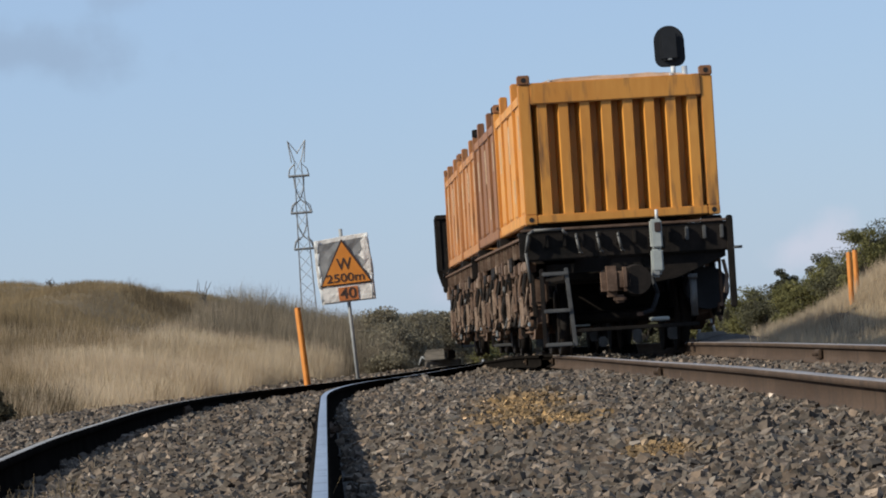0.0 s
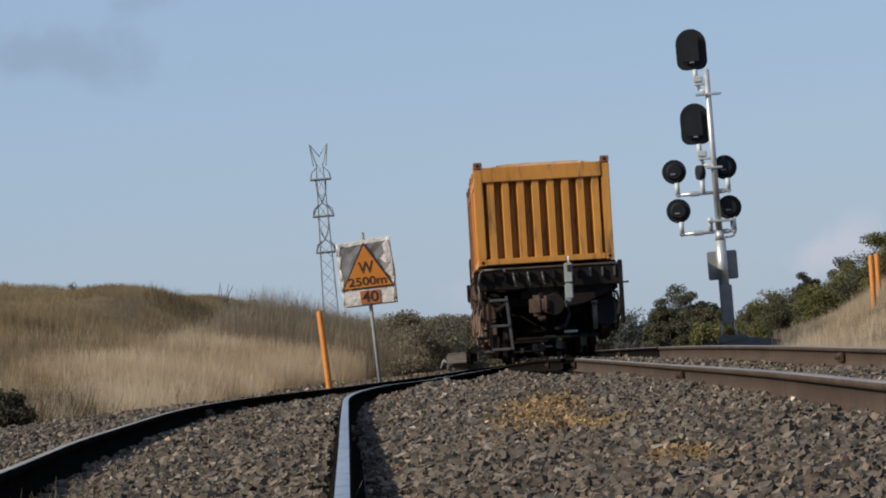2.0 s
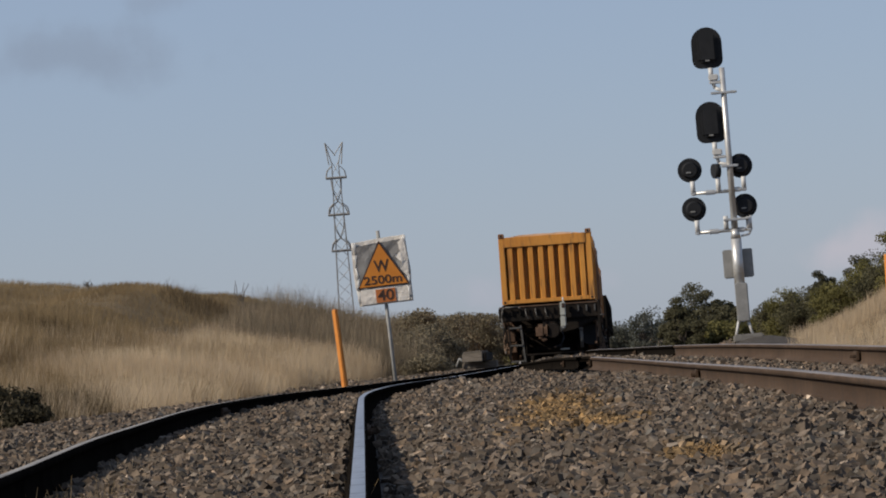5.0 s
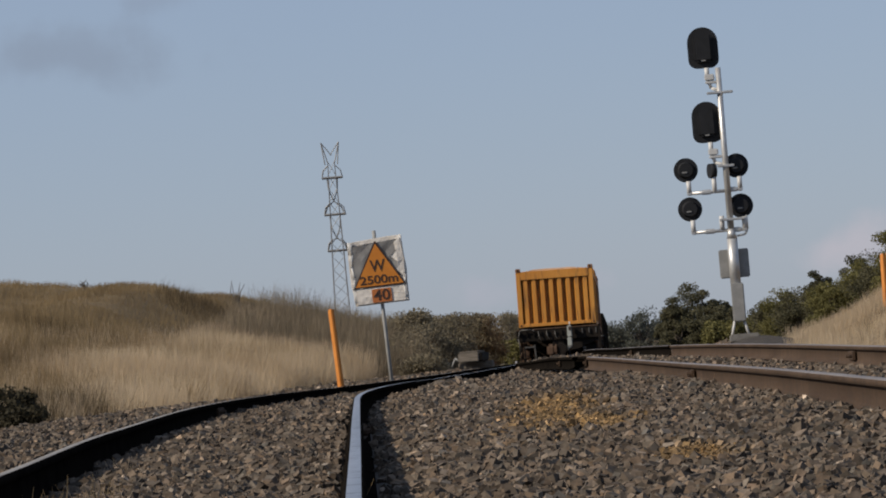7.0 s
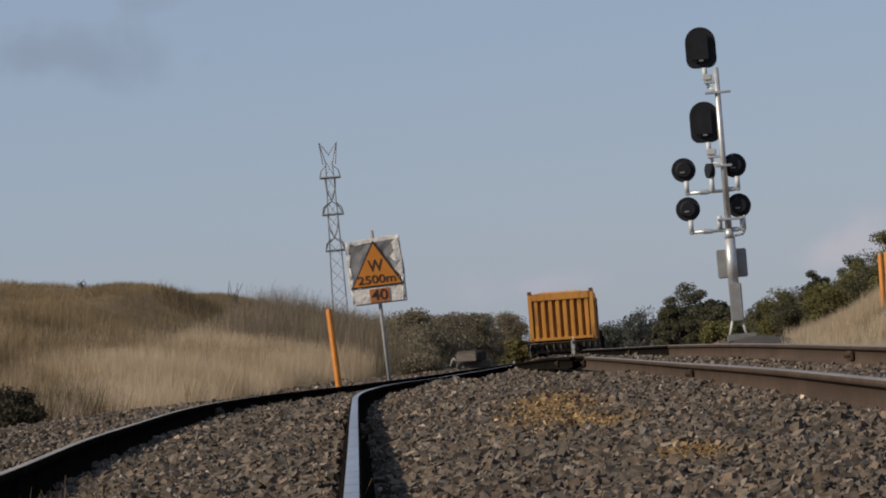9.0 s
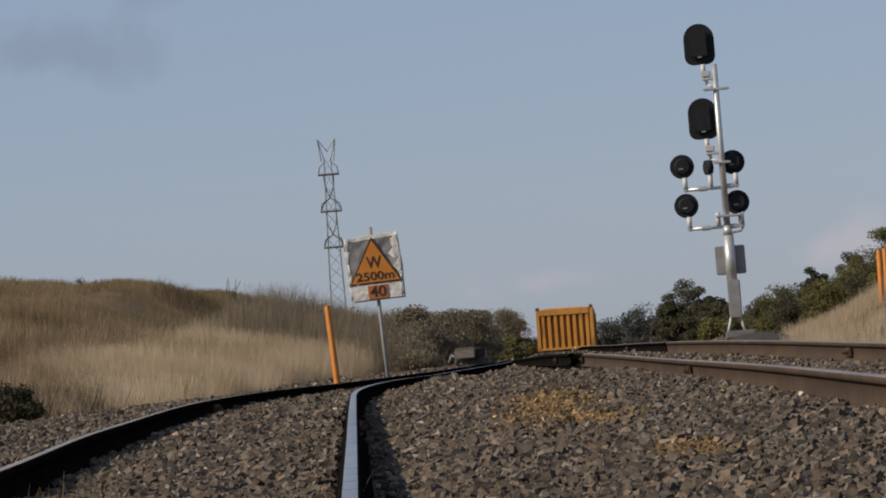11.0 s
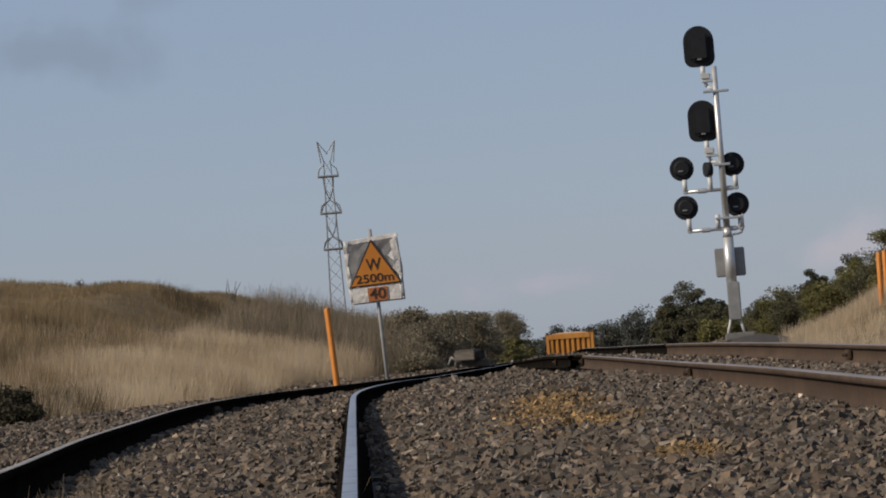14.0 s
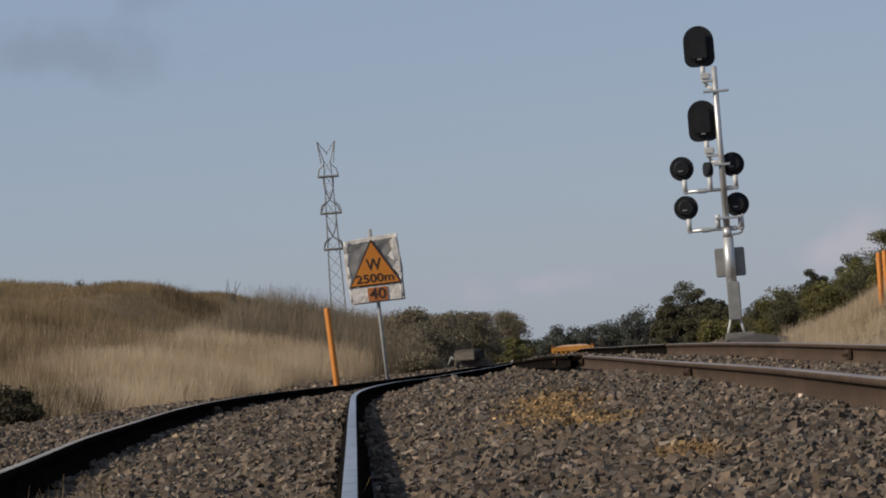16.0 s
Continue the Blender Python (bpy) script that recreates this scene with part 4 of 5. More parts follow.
def make_signal():
    s = 0.01143
    t = thing("railway_signal", Matrix.Translation((3.22, 80.0, 0.09)) @ Matrix.Rotation(radians(-0.2), 4, "Y"),
              "tall galvanised railway signal with black heads and discs seen from behind", "signal")
    bm = bmesh.new()
    rod(bm, (-0.01, 0, 0.9), (-0.01, 0, 1.95), 0.106, n=16)
    rod(bm, (-0.01, 0, 1.95), (-0.015, 0, 2.15), 0.106, 0.066, n=16)
    rod(bm, (-0.015, 0, 2.15), (-0.01, 0, 5.42), 0.066, 0.056, n=14)
    part("mast", bm, M_GALV, t)
    bm = bmesh.new()
    box(bm, (0.25, 0.24, 0.78), (0.01, -0.05, 0.66), 0.02)
    part("junction_box", bm, M_GREY, t, "grey cable box")
    for dx, dy in ((-0.12, -0.1), (0.12, -0.1), (-0.12, 0.1), (0.12, 0.1)):
        bm = bmesh.new()
        rod(bm, (dx * 1.4, dy * 1.2, 0), (dx * 0.7, dy * 0.7, 0.32), 0.025)
        part("foot_bolt", bm, M_WHITE, t)
    bm = bmesh.new()
    box(bm, (0.60, 0.45, 0.16), (0.08, 0, -0.06), 0.03)
    part("footing", bm, M_CONCRETE, t, "concrete footing")
    bm = bmesh.new()
    box(bm, (0.60, 0.10, 0.58), (0, 0.17, 1.45), 0.02)
    part("equipment_case", bm, M_GREY, t, "flat grey case behind the mast")

    def stub(u, v, drop):
        bm = bmesh.new()
        rod(bm, (v, 0.02, u - drop), (v, 0.02, u), 0.05, n=10)
        part("bracket_tube", bm, M_WHITE, t)

    def arm(u, v0, v1, y=0.02):
        bm = bmesh.new()
        rod(bm, (v0, y, u), (v1, y, u), 0.035, n=8)
        box(bm, (0.24, 0.07, 0.10), ((v0 + v1) / 2 - 0.05, y, u), 0.03)
        for v in (v0, v1):
            box(bm, (0.10, 0.09, 0.09), (v, y, u), 0.02)
        part("arm", bm, M_GALV, t)

    for u, v, w, h in ((512, -24, 54, 73), (380, -28, 52, 73)):
        bm = bmesh.new()
        outline(bm, oval(w * s, h * s), 0.05, Matrix.Translation((v * s, 0.10, u * s)), 0.012)
        box(bm, (w * s * 0.62, 0.16, h * s * 0.66), (v * s, 0.05, u * s - 0.02), 0.05)
        head = part("signal_head", bm, M_BLACK, t, "black oval signal head")
        bm = bmesh.new()
        box(bm, (0.09, 0.02, 0.03), (v * s - 0.01, -0.035, u * s - 0.27), 0.005)
        part("vent", bm, M_GREY, head)
        stub(u * s - h * s / 2, v * s + 0.04, 0.22)
        bm = bmesh.new()
        tube(bm, [(v * s + 0.04, 0.02, u * s - h * s / 2 - 0.2), (v * s + 0.1, 0.02, u * s - h * s / 2 - 0.42), (0, 0.02, u * s - h * s / 2 - 0.48)], 0.035)
        box(bm, (0.26, 0.08, 0.06), (v * s + 0.12, 0, u * s - h * s / 2 - 0.30), 0.015)
        box(bm, (0.20, 0.10, 0.13), (v * s + 0.08, 0, u * s - h * s / 2 - 0.20), 0.02)
        part("bracket", bm, M_WHITE, t)
    for u, v in ((298, -72), (299.5, 18), (228.4, -70), (228, 20.5)):
        bm = bmesh.new()
        y = 0.06 if v < 0 else 0.16
        rod(bm, (v * s, y, u * s), (v * s, y + 0.04, u * s), 21.5 * s, n=32)
        rod(bm, (v * s, y - 0.10, u * s), (v * s, y, u * s), 12 * s, 15 * s, n=24)
        disc = part("disc_signal", bm, M_BLACK, t, "round black disc signal")
        bm = bmesh.new()
        box(bm, (0.10, 0.02, 0.03), (v * s - 0.03, y - 0.105, u * s - 0.05), 0.005)
        part("vent", bm, M_GREY, disc)
        stub((u - 20) * s, (v + 3) * s, 0.24)
        arm((u - 42) * s, (v + 3) * s, 0)
    bm = bmesh.new()
    rod(bm, (-31 * s, 0.02, 293 * s), (-21 * s, 0.06, 293 * s), 13 * s, n=20)
    part("side_lamp", bm, M_BLACK, t, "small black lamp turned aside")
    stub(283 * s, -24 * s, 0.34)
    stub(212 * s, -16 * s, 0.26)
    for u, a, b in ((430, -24, 22), (300, -16, 14), (205, -20, 25)):
        bm = bmesh.new()
        box(bm, ((b - a) * s, 0.12, 0.05), ((a + b) / 2 * s, -0.03, u * s), 0.012)
        part("step", bm, M_GALV, t)
    bm = bmesh.new()
    tube(bm, [(0.10, 0, 2.0), (0.26, 0.03, 2.02), (0.32, 0.04, 2.12), (0.32, 0.04, 2.4)], 0.022)
    part("conduit", bm, M_GALV, t)


make_signal()
marker_post(-3.945, 64.5, 1.43, 0.098)
marker_post(5.49, 71.0, 0.96, 0.092, 0.6)
marker_post(5.80, 73.5, 0.80, 0.092, 0.4)


# ---- point machine beside the turnout ----
def make_point_machine():
    x, y = -2.25, 79.0
    t = thing("point_machine", Matrix.Translation((x, y, -0.09)) @ Matrix.Rotation(radians(-8), 4, "Z"), "low grey timber and steel point machine beside the turnout", "point machine")
    bm = bmesh.new()
    box(bm, (0.42, 0.9, 0.19), (0.06, 0, 0.16), 0.02)
    part("case", bm, M_TIMBER, t, "weathered grey case")
    bm = bmesh.new()
    box(bm, (0.38, 0.86, 0.03), (0.06, 0, 0.268), 0.01)
    part("lid", bm, M_TIMBER, t)
    bm = bmesh.new()
    box(bm, (0.07, 0.84, 0.17), (0.30, 0, 0.16), 0.02)
    part("end_cap", bm, M_FRAME, t, "dark end cap")
    bm = bmesh.new()
    tube(bm, [(-0.35, 0, 0.0), (-0.28, 0, 0.16), (-0.2, 0, 0.08), (-0.14, 0, 0.2)], 0.02)
    part("lever", bm, M_GREY, t)
    bm = bmesh.new()
    box(bm, (0.7, 0.24, 0.14), (0.1, 0.2, 0.0), 0.02)
    part("bearer", bm, M_TIMBER, t)


make_point_machine()


# ---- the train ----
DECK = 1.65


def corrugated(bm, x0, x1, z0, z1, y, out, ribs, proud=0.20, share=0.60):
    """A ribbed sheet between x0 and x1 that faces along -out * y, with its ribs standing proud."""
    p = (x1 - x0) / ribs
    line = [(x0, 0.0)]
    for i in range(ribs):
        a = x0 + i * p
        line += [(a + p * (1 - share) * 0.5 - 0.026, 0.0), (a + p * (1 - share) * 0.5 + 0.032, proud), (a + p * (1 + share) * 0.5 - 0.012, proud), (a + p * (1 + share) * 0.5 + 0.012, 0.0)]
    line.append((x1, 0.0))
    lo = [bm.verts.new((x, y - out * d, z0)) for x, d in line]
    hi = [bm.verts.new((x, y - out * d, z1)) for x, d in line]
    for i in range(len(line) - 1):
        f = bm.faces.new((lo[i], lo[i + 1], hi[i + 1], hi[i]) if out > 0 else (lo[i + 1], lo[i], hi[i], hi[i + 1]))
        f.material_index = 0
    return bm


def make_container(mat, label, casting, heap):
    L, W, H = 6.06, 2.44, 1.87
    t = thing("container", Matrix(), label, "container", "open-top containers of the train")
    for x in (-1, 1):
        for y in (0, 1):
            bm = bmesh.new()
            cx, cy = x * (W / 2 - 0.075), 0.075 + y * (L - 0.15)
            box(bm, (0.15, 0.15, H - 0.24), (cx, cy, H / 2), 0.012)
            post = part("corner_post", bm, mat, t)
            for z in (0.06, H - 0.06):
                bm = bmesh.new()
                box(bm, (0.155, 0.18, 0.12), (cx, cy, z), 0.012)
                rod(bm, (cx, cy - 0.094, z), (cx, cy + 0.094, z), 0.032, n=12, mat=1)
                part("corner_casting", bm, [casting if z > 1 else mat, M_HOLE], post)
    for y, out in ((0.10, 1), (L - 0.10, -1)):
        bm = bmesh.new()
        corrugated(bm, -W / 2 + 0.14, W / 2 - 0.14, 0.09, H - 0.355, y + out * 0.115, out, 8)
        box(bm, (W - 0.28, 0.03, H - 0.3), (0, y + out * 0.14, H / 2 - 0.05))
        part("end_wall", bm, mat, t)
        bm = bmesh.new()
        box(bm, (W - 0.29, 0.15, 0.27), (0, y - out * 0.04, H - 0.235), 0.015)
        part("top_end_rail", bm, mat, t)
        bm = bmesh.new()
        box(bm, (W - 0.30, 0.15, 0.11), (0, y - out * 0.04, 0.065), 0.012)
        part("bottom_end_rail", bm, mat, t)
        for cx in (-0.82, 0.72):
            bm = bmesh.new()
            box(bm, (0.05, 0.05, 0.05), (cx, y - out * 0.02, H - 0.085), 0.012)
            part("lashing_ring", bm, M_WHITE, t)
    for s in (-1, 1):
        bm = bmesh.new()
        box(bm, (0.05, L - 0.3, H - 0.42), (s * (W / 2 - 0.07), L / 2, H / 2 - 0.06), 0.006)
        wall = part("side_wall", bm, mat, t)
        for k in range(4):
            bm = bmesh.new()
            box(bm, (0.03, 0.95, H - 0.46), (s * (W / 2 - 0.045), 0.86 + k * 1.45, H / 2 - 0.06), 0.012)
            part("rib", bm, mat, wall)
        bm = bmesh.new()
        box(bm, (0.12, L - 0.3, 0.13), (s * (W / 2 - 0.07), L / 2, H - 0.29), 0.012)
        part("top_side_rail", bm, mat, t)
        bm = bmesh.new()
        box(bm, (0.11, L - 0.3, 0.14), (s * (W / 2 - 0.065), L / 2, 0.08), 0.012)
        part("bottom_side_rail", bm, mat, t)
        for my in (1.68, 4.38):
            bm = bmesh.new()
            box(bm, (0.10, 0.30, 0.31), (s * (W / 2 - 0.055), my, H - 0.155), 0.012)
            part("mid_post", bm, mat, t)
            bm = bmesh.new()
            box(bm, (0.07, 0.12, H - 0.40), (s * (W / 2 - 0.04), my, H / 2 - 0.08), 0.012)
            part("side_stake", bm, mat, wall)
        for k, (yy, zz, w, h) in enumerate(((0.75, 1.20, 0.09, 0.42), (3.0, 1.15, 0.12, 0.5), (2.3, 0.5, 0.10, 0.3), (5.2, 1.1, 0.12, 0.45))):
            bm = bmesh.new()
            box(bm, (0.006, w, h), (s * (W / 2 - 0.024), yy, zz), 0.001)
            part("stencilled_bar", bm, M_STREAK, t, "faded pale stencilled marking")
    bm = bmesh.new()
    box(bm, (W - 0.2, L - 0.2, 0.06), (0, L / 2, 0.10), 0.005)
    part("floor", bm, M_FRAME, t)
    # load cover, bowed up along its middle and turned down at the edges
    bm = bmesh.new()
    g = bmesh.ops.create_cube(bm, size=1.0)
    bmesh.ops.subdivide_edges(bm, edges=bm.edges[:], cuts=9, use_grid_fill=True)
    rng = random.Random(9)
    for v in bm.verts:
        u, w = v.co.x * 2, v.co.y * 2
        lift = heap * (1 - abs(u) ** 5) * (1 - 0.5 * w ** 2) if v.co.z > 0 else 0.0
        v.co = Vector((v.co.x * (W - 0.32), L / 2 + v.co.y * (L - 0.2), H - 0.16 + 0.06 * v.co.z + lift + rng.uniform(-0.008, 0.008)))
    part("cover", bm, M_COVER, t, "pale sun-bleached load cover")
    return t


def make_axle(wagon):
    bm = bmesh.new()
    rod(bm, (-1.0, 0, 0), (1.0, 0, 0), 0.075, n=12)
    axle = part("axle", bm, M_FRAME, wagon)
    for s in (-1, 1):
        bm = bmesh.new()
        x = s * (GAUGE / 2)
        rod(bm, (x - s * 0.055, 0, 0), (x - s * 0.085, 0, 0), 0.49, n=32)
        rod(bm, (x - s * 0.055, 0, 0), (x + s * 0.065, 0, 0), 0.46, 0.455, n=32)
        rod(bm, (x + s * 0.06, 0, 0), (x + s * 0.09, 0, 0), 0.39, 0.36, n=32)
        rod(bm, (x + s * 0.05, 0, 0), (x + s * 0.14, 0, 0), 0.13, n=16)
        part("wheel", bm, M_FRAME, axle, "dark steel wheel")
    return axle


WHEELS = []


def make_bogie(wagon, y):
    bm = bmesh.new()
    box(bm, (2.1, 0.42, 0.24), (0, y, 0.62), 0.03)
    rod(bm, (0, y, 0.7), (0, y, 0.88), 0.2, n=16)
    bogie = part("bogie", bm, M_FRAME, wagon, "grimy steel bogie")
    for s in (-1, 1):
        bm = bmesh.new()
        x = s * 1.02
        outline(bm, [(-1.15, 0.42), (-0.98, 0.34), (-0.78, 0.36), (-0.42, 0.22), (0.42, 0.22), (0.78, 0.36), (0.98, 0.34), (1.15, 0.42), (1.12, 0.60), (0.75, 0.66), (0.38, 0.82), (-0.38, 0.82), (-0.75, 0.66), (-1.12, 0.60)],
                0.15, Matrix.Translation((x, y, 0)) @ Matrix.Rotation(radians(90), 4, "Z"), 0.02)
        frame_part = part("side_frame", bm, M_BOGIE, bogie, "dusty brown cast side frame")
        for dy in (-0.2, -0.07, 0.07, 0.2):
            bm = bmesh.new()
            for k in range(6):
                rod(bm, (x + s * 0.10, y + dy, 0.30 + k * 0.055), (x + s * 0.10, y + dy, 0.325 + k * 0.055), 0.058, n=10)
            rod(bm, (x + s * 0.10, y + dy, 0.28), (x + s * 0.10, y + dy, 0.64), 0.03, n=8)
            part("spring", bm, M_BOGIE, bogie)
        for dy in (-0.9, 0.9):
            bm = bmesh.new()
            rod(bm, (x + s * 0.06, y + dy, 0.46), (x + s * 0.17, y + dy, 0.46), 0.12, 0.10, n=14)
            part("axle_box", bm, M_BOGIE, bogie)
            bm = bmesh.new()
            outline(bm, [(-0.10, 0.18), (0.10, 0.18), (0.07, 0.36), (-0.07, 0.36)], 0.12, Matrix.Translation((s * 0.76, y + dy * 0.42, 0.1)))
            part("brake_block", bm, M_BOGIE, bogie)
    for dy in (-0.9, 0.9):
        WHEELS.append((make_axle(wagon), y + dy))


def make_wagon():
    t = thing("freight_wagon", Matrix(), "grimy skeletal container wagon with exposed brake gear, on rails", "wagon", "wagons of the train")
    y0, y1 = -0.10, 12.90
    mid, length = (y0 + y1) / 2, y1 - y0
    bm = bmesh.new()
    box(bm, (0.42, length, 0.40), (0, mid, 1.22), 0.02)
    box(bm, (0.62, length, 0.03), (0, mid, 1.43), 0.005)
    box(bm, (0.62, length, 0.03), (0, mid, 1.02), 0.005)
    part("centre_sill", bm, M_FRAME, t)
    for s in (-1, 1):
        bm = bmesh.new()
        box(bm, (0.10, length, 0.17), (s * 1.14, mid, 1.40), 0.015)
        box(bm, (0.17, length, 0.03), (s * 1.20, mid, 1.49), 0.006)
        part("side_sill", bm, M_BOGIE, t, "dusty brown side sill")
        for k in range(17):
            bm = bmesh.new()
            box(bm, (0.05, 0.07, 0.26), (s * 1.235, 0.4 + k * 0.74, 1.40), 0.006)
            part("stiffener", bm, M_DUST if k % 3 == 0 else M_BOGIE, t)
        for k in range(4):
            yy = 3.9 + k * 1.5
            bm = bmesh.new()
            rod(bm, (s * 1.15, yy, 1.2), (s * 0.98, yy, 0.62), 0.03, n=6)
            rod(bm, (s * 1.15, yy + 0.8, 1.2), (s * 0.98, yy, 0.62), 0.03, n=6)
            part("truss_strut", bm, M_BOGIE, t)
        bm = bmesh.new()
        rod(bm, (s * 0.98, 3.7, 0.62), (s * 0.98, 9.2, 0.62), 0.035, n=6)
        part("truss_rod", bm, M_BOGIE, t)
    for y, d in ((y0, 1), (y1, -1)):
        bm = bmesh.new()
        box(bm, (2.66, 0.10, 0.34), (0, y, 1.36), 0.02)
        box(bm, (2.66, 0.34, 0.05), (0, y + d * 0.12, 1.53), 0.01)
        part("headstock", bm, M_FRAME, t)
        for k in range(12):
            x = -1.2 + k * 0.218
            bm = bmesh.new()
            box(bm, (0.045, 0.06, 0.17), (x, y - d * 0.07, 1.43), 0.01)
            part("gusset", bm, M_LADDER if k > 8 else M_FRAME, t)
    for y in (0.2, 6.0, 6.6, 12.3):
        for s in (-1, 1):
            bm = bmesh.new()
            box(bm, (0.24, 0.24, 0.13), (s * 1.12, y, 1.575), 0.015)
            part("twistlock", bm, M_FRAME, t)
        bm = bmesh.new()
        box(bm, (2.3, 0.18, 0.22), (0, y, 1.36), 0.01)
        part("crossbearer", bm, M_FRAME, t)
    make_bogie(t, 2.1)
    make_bogie(t, 10.7)
    # brake gear between the bogies
    bm = bmesh.new()
    rod(bm, (-0.5, 5.0, 0.86), (-0.5, 6.4, 0.86), 0.24, n=18)
    part("air_reservoir", bm, M_FRAME, t)
    bm = bmesh.new()
    rod(bm, (0.5, 5.0, 0.9), (0.5, 5.8, 0.9), 0.17, n=16)
    rod(bm, (0.5, 5.8, 0.9), (0.5, 7.5, 0.9), 0.03, n=8)
    part("brake_cylinder", bm, M_FRAME, t)
    bm = bmesh.new()
    outline(bm, [(0.20, 0.82), (0.62, 0.88), (1.24, 1.12), (1.24, 1.24), (0.20, 1.24)], 0.05, Matrix.Translation((0, y0 + 0.05, 0)), 0.01)
    part("end_apron", bm, M_FRAME, t)
    rng = random.Random(21)
    for s in (-1, 1):
        yy = 0.25
        while yy < 12.6:
            drop = rng.uniform(0.45, 0.95)
            bm = bmesh.new()
            box(bm, (rng.uniform(0.03, 0.06), rng.uniform(0.035, 0.075), drop), (s * (1.17 + rng.uniform(-0.05, 0.05)), yy, 1.2 - drop / 2), 0.01)
            box(bm, (0.06, 0.16, 0.05), (s * 1.17, yy + rng.uniform(-0.05, 0.05), 1.2 - drop), 0.01)
            part("hanger", bm, M_BOGIE if rng.random() < 0.45 else M_FRAME, t)
            yy += rng.uniform(0.24, 0.5)
        bm = bmesh.new()
        box(bm, (0.09, 12.4, 0.12), (s * 1.16, 6.4, 1.12), 0.01)
        part("lower_sill", bm, M_BOGIE, t)
        for k in range(5):
            bm = bmesh.new()
            y = 1.0 + 2.5 * k + rng.uniform(-0.4, 0.4)
            box(bm, (0.20, rng.uniform(0.4, 0.8), rng.uniform(0.2, 0.34)), (s * 1.05, y, 0.82), 0.03)
            part("gear_case", bm, M_FRAME if k % 2 else M_BOGIE, t)
    # dusty plates, levers and pipes along both sides; near-black ones stand for shaded gaps
    for s in (-1, 1):
        yy = 0.1
        while yy < 12.5:
            long_y, h = rng.uniform(0.22, 0.75), rng.uniform(0.10, 0.20)
            bm = bmesh.new()
            box(bm, (0.05, long_y, h), (s * (1.23 + rng.uniform(-0.02, 0.03)), yy + long_y / 2, 1.18 + rng.uniform(-0.06, 0.06)), 0.012)
            part("side_plate", bm, (M_DUST, M_BOGIE, M_FRAME, M_FRAME)[rng.randrange(4)], t)
            yy += long_y + rng.uniform(0.08, 0.5)
        for k in range(20):
            yy, z = 0.2 + k * 0.62 + rng.uniform(-0.25, 0.25), rng.uniform(0.55, 0.95)
            bm = bmesh.new()
            tube(bm, [(s * 1.22, yy, z + 0.2), (s * 1.26, yy + rng.uniform(-0.03, 0.03), z), (s * 1.22, yy + rng.uniform(-0.06, 0.06), z - 0.22)], rng.uniform(0.012, 0.032), 6)
            if rng.random() < 0.6:
                box(bm, (0.05, rng.uniform(0.08, 0.2), rng.uniform(0.08, 0.2)), (s * 1.25, yy + 0.1, z - 0.1), 0.012)
            part("lever", bm, (M_DUST, M_FRAME, M_BOGIE, M_FRAME, M_FRAME)[k % 5], t)
        for k in range(9):
            yy, z, w = 0.6 + k * 1.3 + rng.uniform(-0.45, 0.45), rng.uniform(0.34, 0.46), rng.uniform(0.2, 0.5)
            bm = bmesh.new()
            tube(bm, [(s * 1.2, yy, z + 0.16), (s * 1.24, yy + 0.05, z), (s * 1.24, yy + w, z - 0.03), (s * 1.2, yy + w + 0.05, z + 0.14)], 0.018, 6)
            part("hanging_pipe", bm, (M_DUST, M_LADDER, M_FRAME)[k % 3], t)
        for k in range(7):
            yy, z = 0.9 + k * 1.7 + rng.uniform(-0.4, 0.4), rng.uniform(0.72, 0.95)
            bm = bmesh.new()
            tube(bm, [(s * 1.26, yy, z), (s * 1.26, yy + 0.42, z), (s * 1.26, yy + 0.42, z - 0.34), (s * 1.26, yy, z - 0.34), (s * 1.26, yy, z)], 0.026, 6)
            part("step_frame", bm, M_BOGIE if k % 2 else M_DUST, t)
    # plates added to fill the gap so the underside looks black
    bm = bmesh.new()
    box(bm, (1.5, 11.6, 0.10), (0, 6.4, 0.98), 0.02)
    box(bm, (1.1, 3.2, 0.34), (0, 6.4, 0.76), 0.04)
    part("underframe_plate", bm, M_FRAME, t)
    bm = bmesh.new()
    box(bm, (2.62, 0.06, 0.035), (0, y0 - 0.04, 1.575), 0.008)
    part("deck_lip", bm, M_BOGIE, t, "dusty brown edge of the deck")
    for s in (-1, 1):
        for k in range(14):
            bm = bmesh.new()
            w = rng.uniform(0.06, 0.14)
            box(bm, (0.03, w, rng.uniform(0.05, 0.12)), (s * (1.23 + 0.02 * rng.random()), 0.5 + k * 0.86 + rng.uniform(-0.3, 0.3), rng.uniform(0.32, 0.95)), 0.008)
            if k % 3:
                rod(bm, (s * 1.16, 0.5 + k * 0.86, 1.1), (s * 1.22, 0.5 + k * 0.86, 0.4), 0.014, n=6)
            part("pull_rod_fitting", bm, M_GREY if k % 3 == 0 else M_BOGIE, t)
    # end details
    bm = bmesh.new()
    rod(bm, (1.04, 0.35, 0.74), (1.04, 1.0, 0.74), 0.27, n=20)
    part("end_reservoir", bm, M_BLACK, t, "black cylinder under the headstock")
    # upright grey pipe stands in for a bluish sheen beside the cylinder
    bm = bmesh.new()
    rod(bm, (0.80, y0 - 0.06, 0.40), (0.80, y0 - 0.06, 0.86), 0.045, n=12)
    rod(bm, (0.80, y0 - 0.06, 0.86), (0.80, y0 - 0.06, 0.92), 0.06, n=12)
    part("standpipe", bm, M_LADDER, t, "grey upright pipe in place of a bluish sheen")
    bm = bmesh.new()
    box(bm, (0.26, 0.5, 0.24), (-0.12, y0 - 0.16, 0.88), 0.05)
    box(bm, (0.26, 0.26, 0.38), (-0.25, y0 - 0.48, 0.88), 0.07)
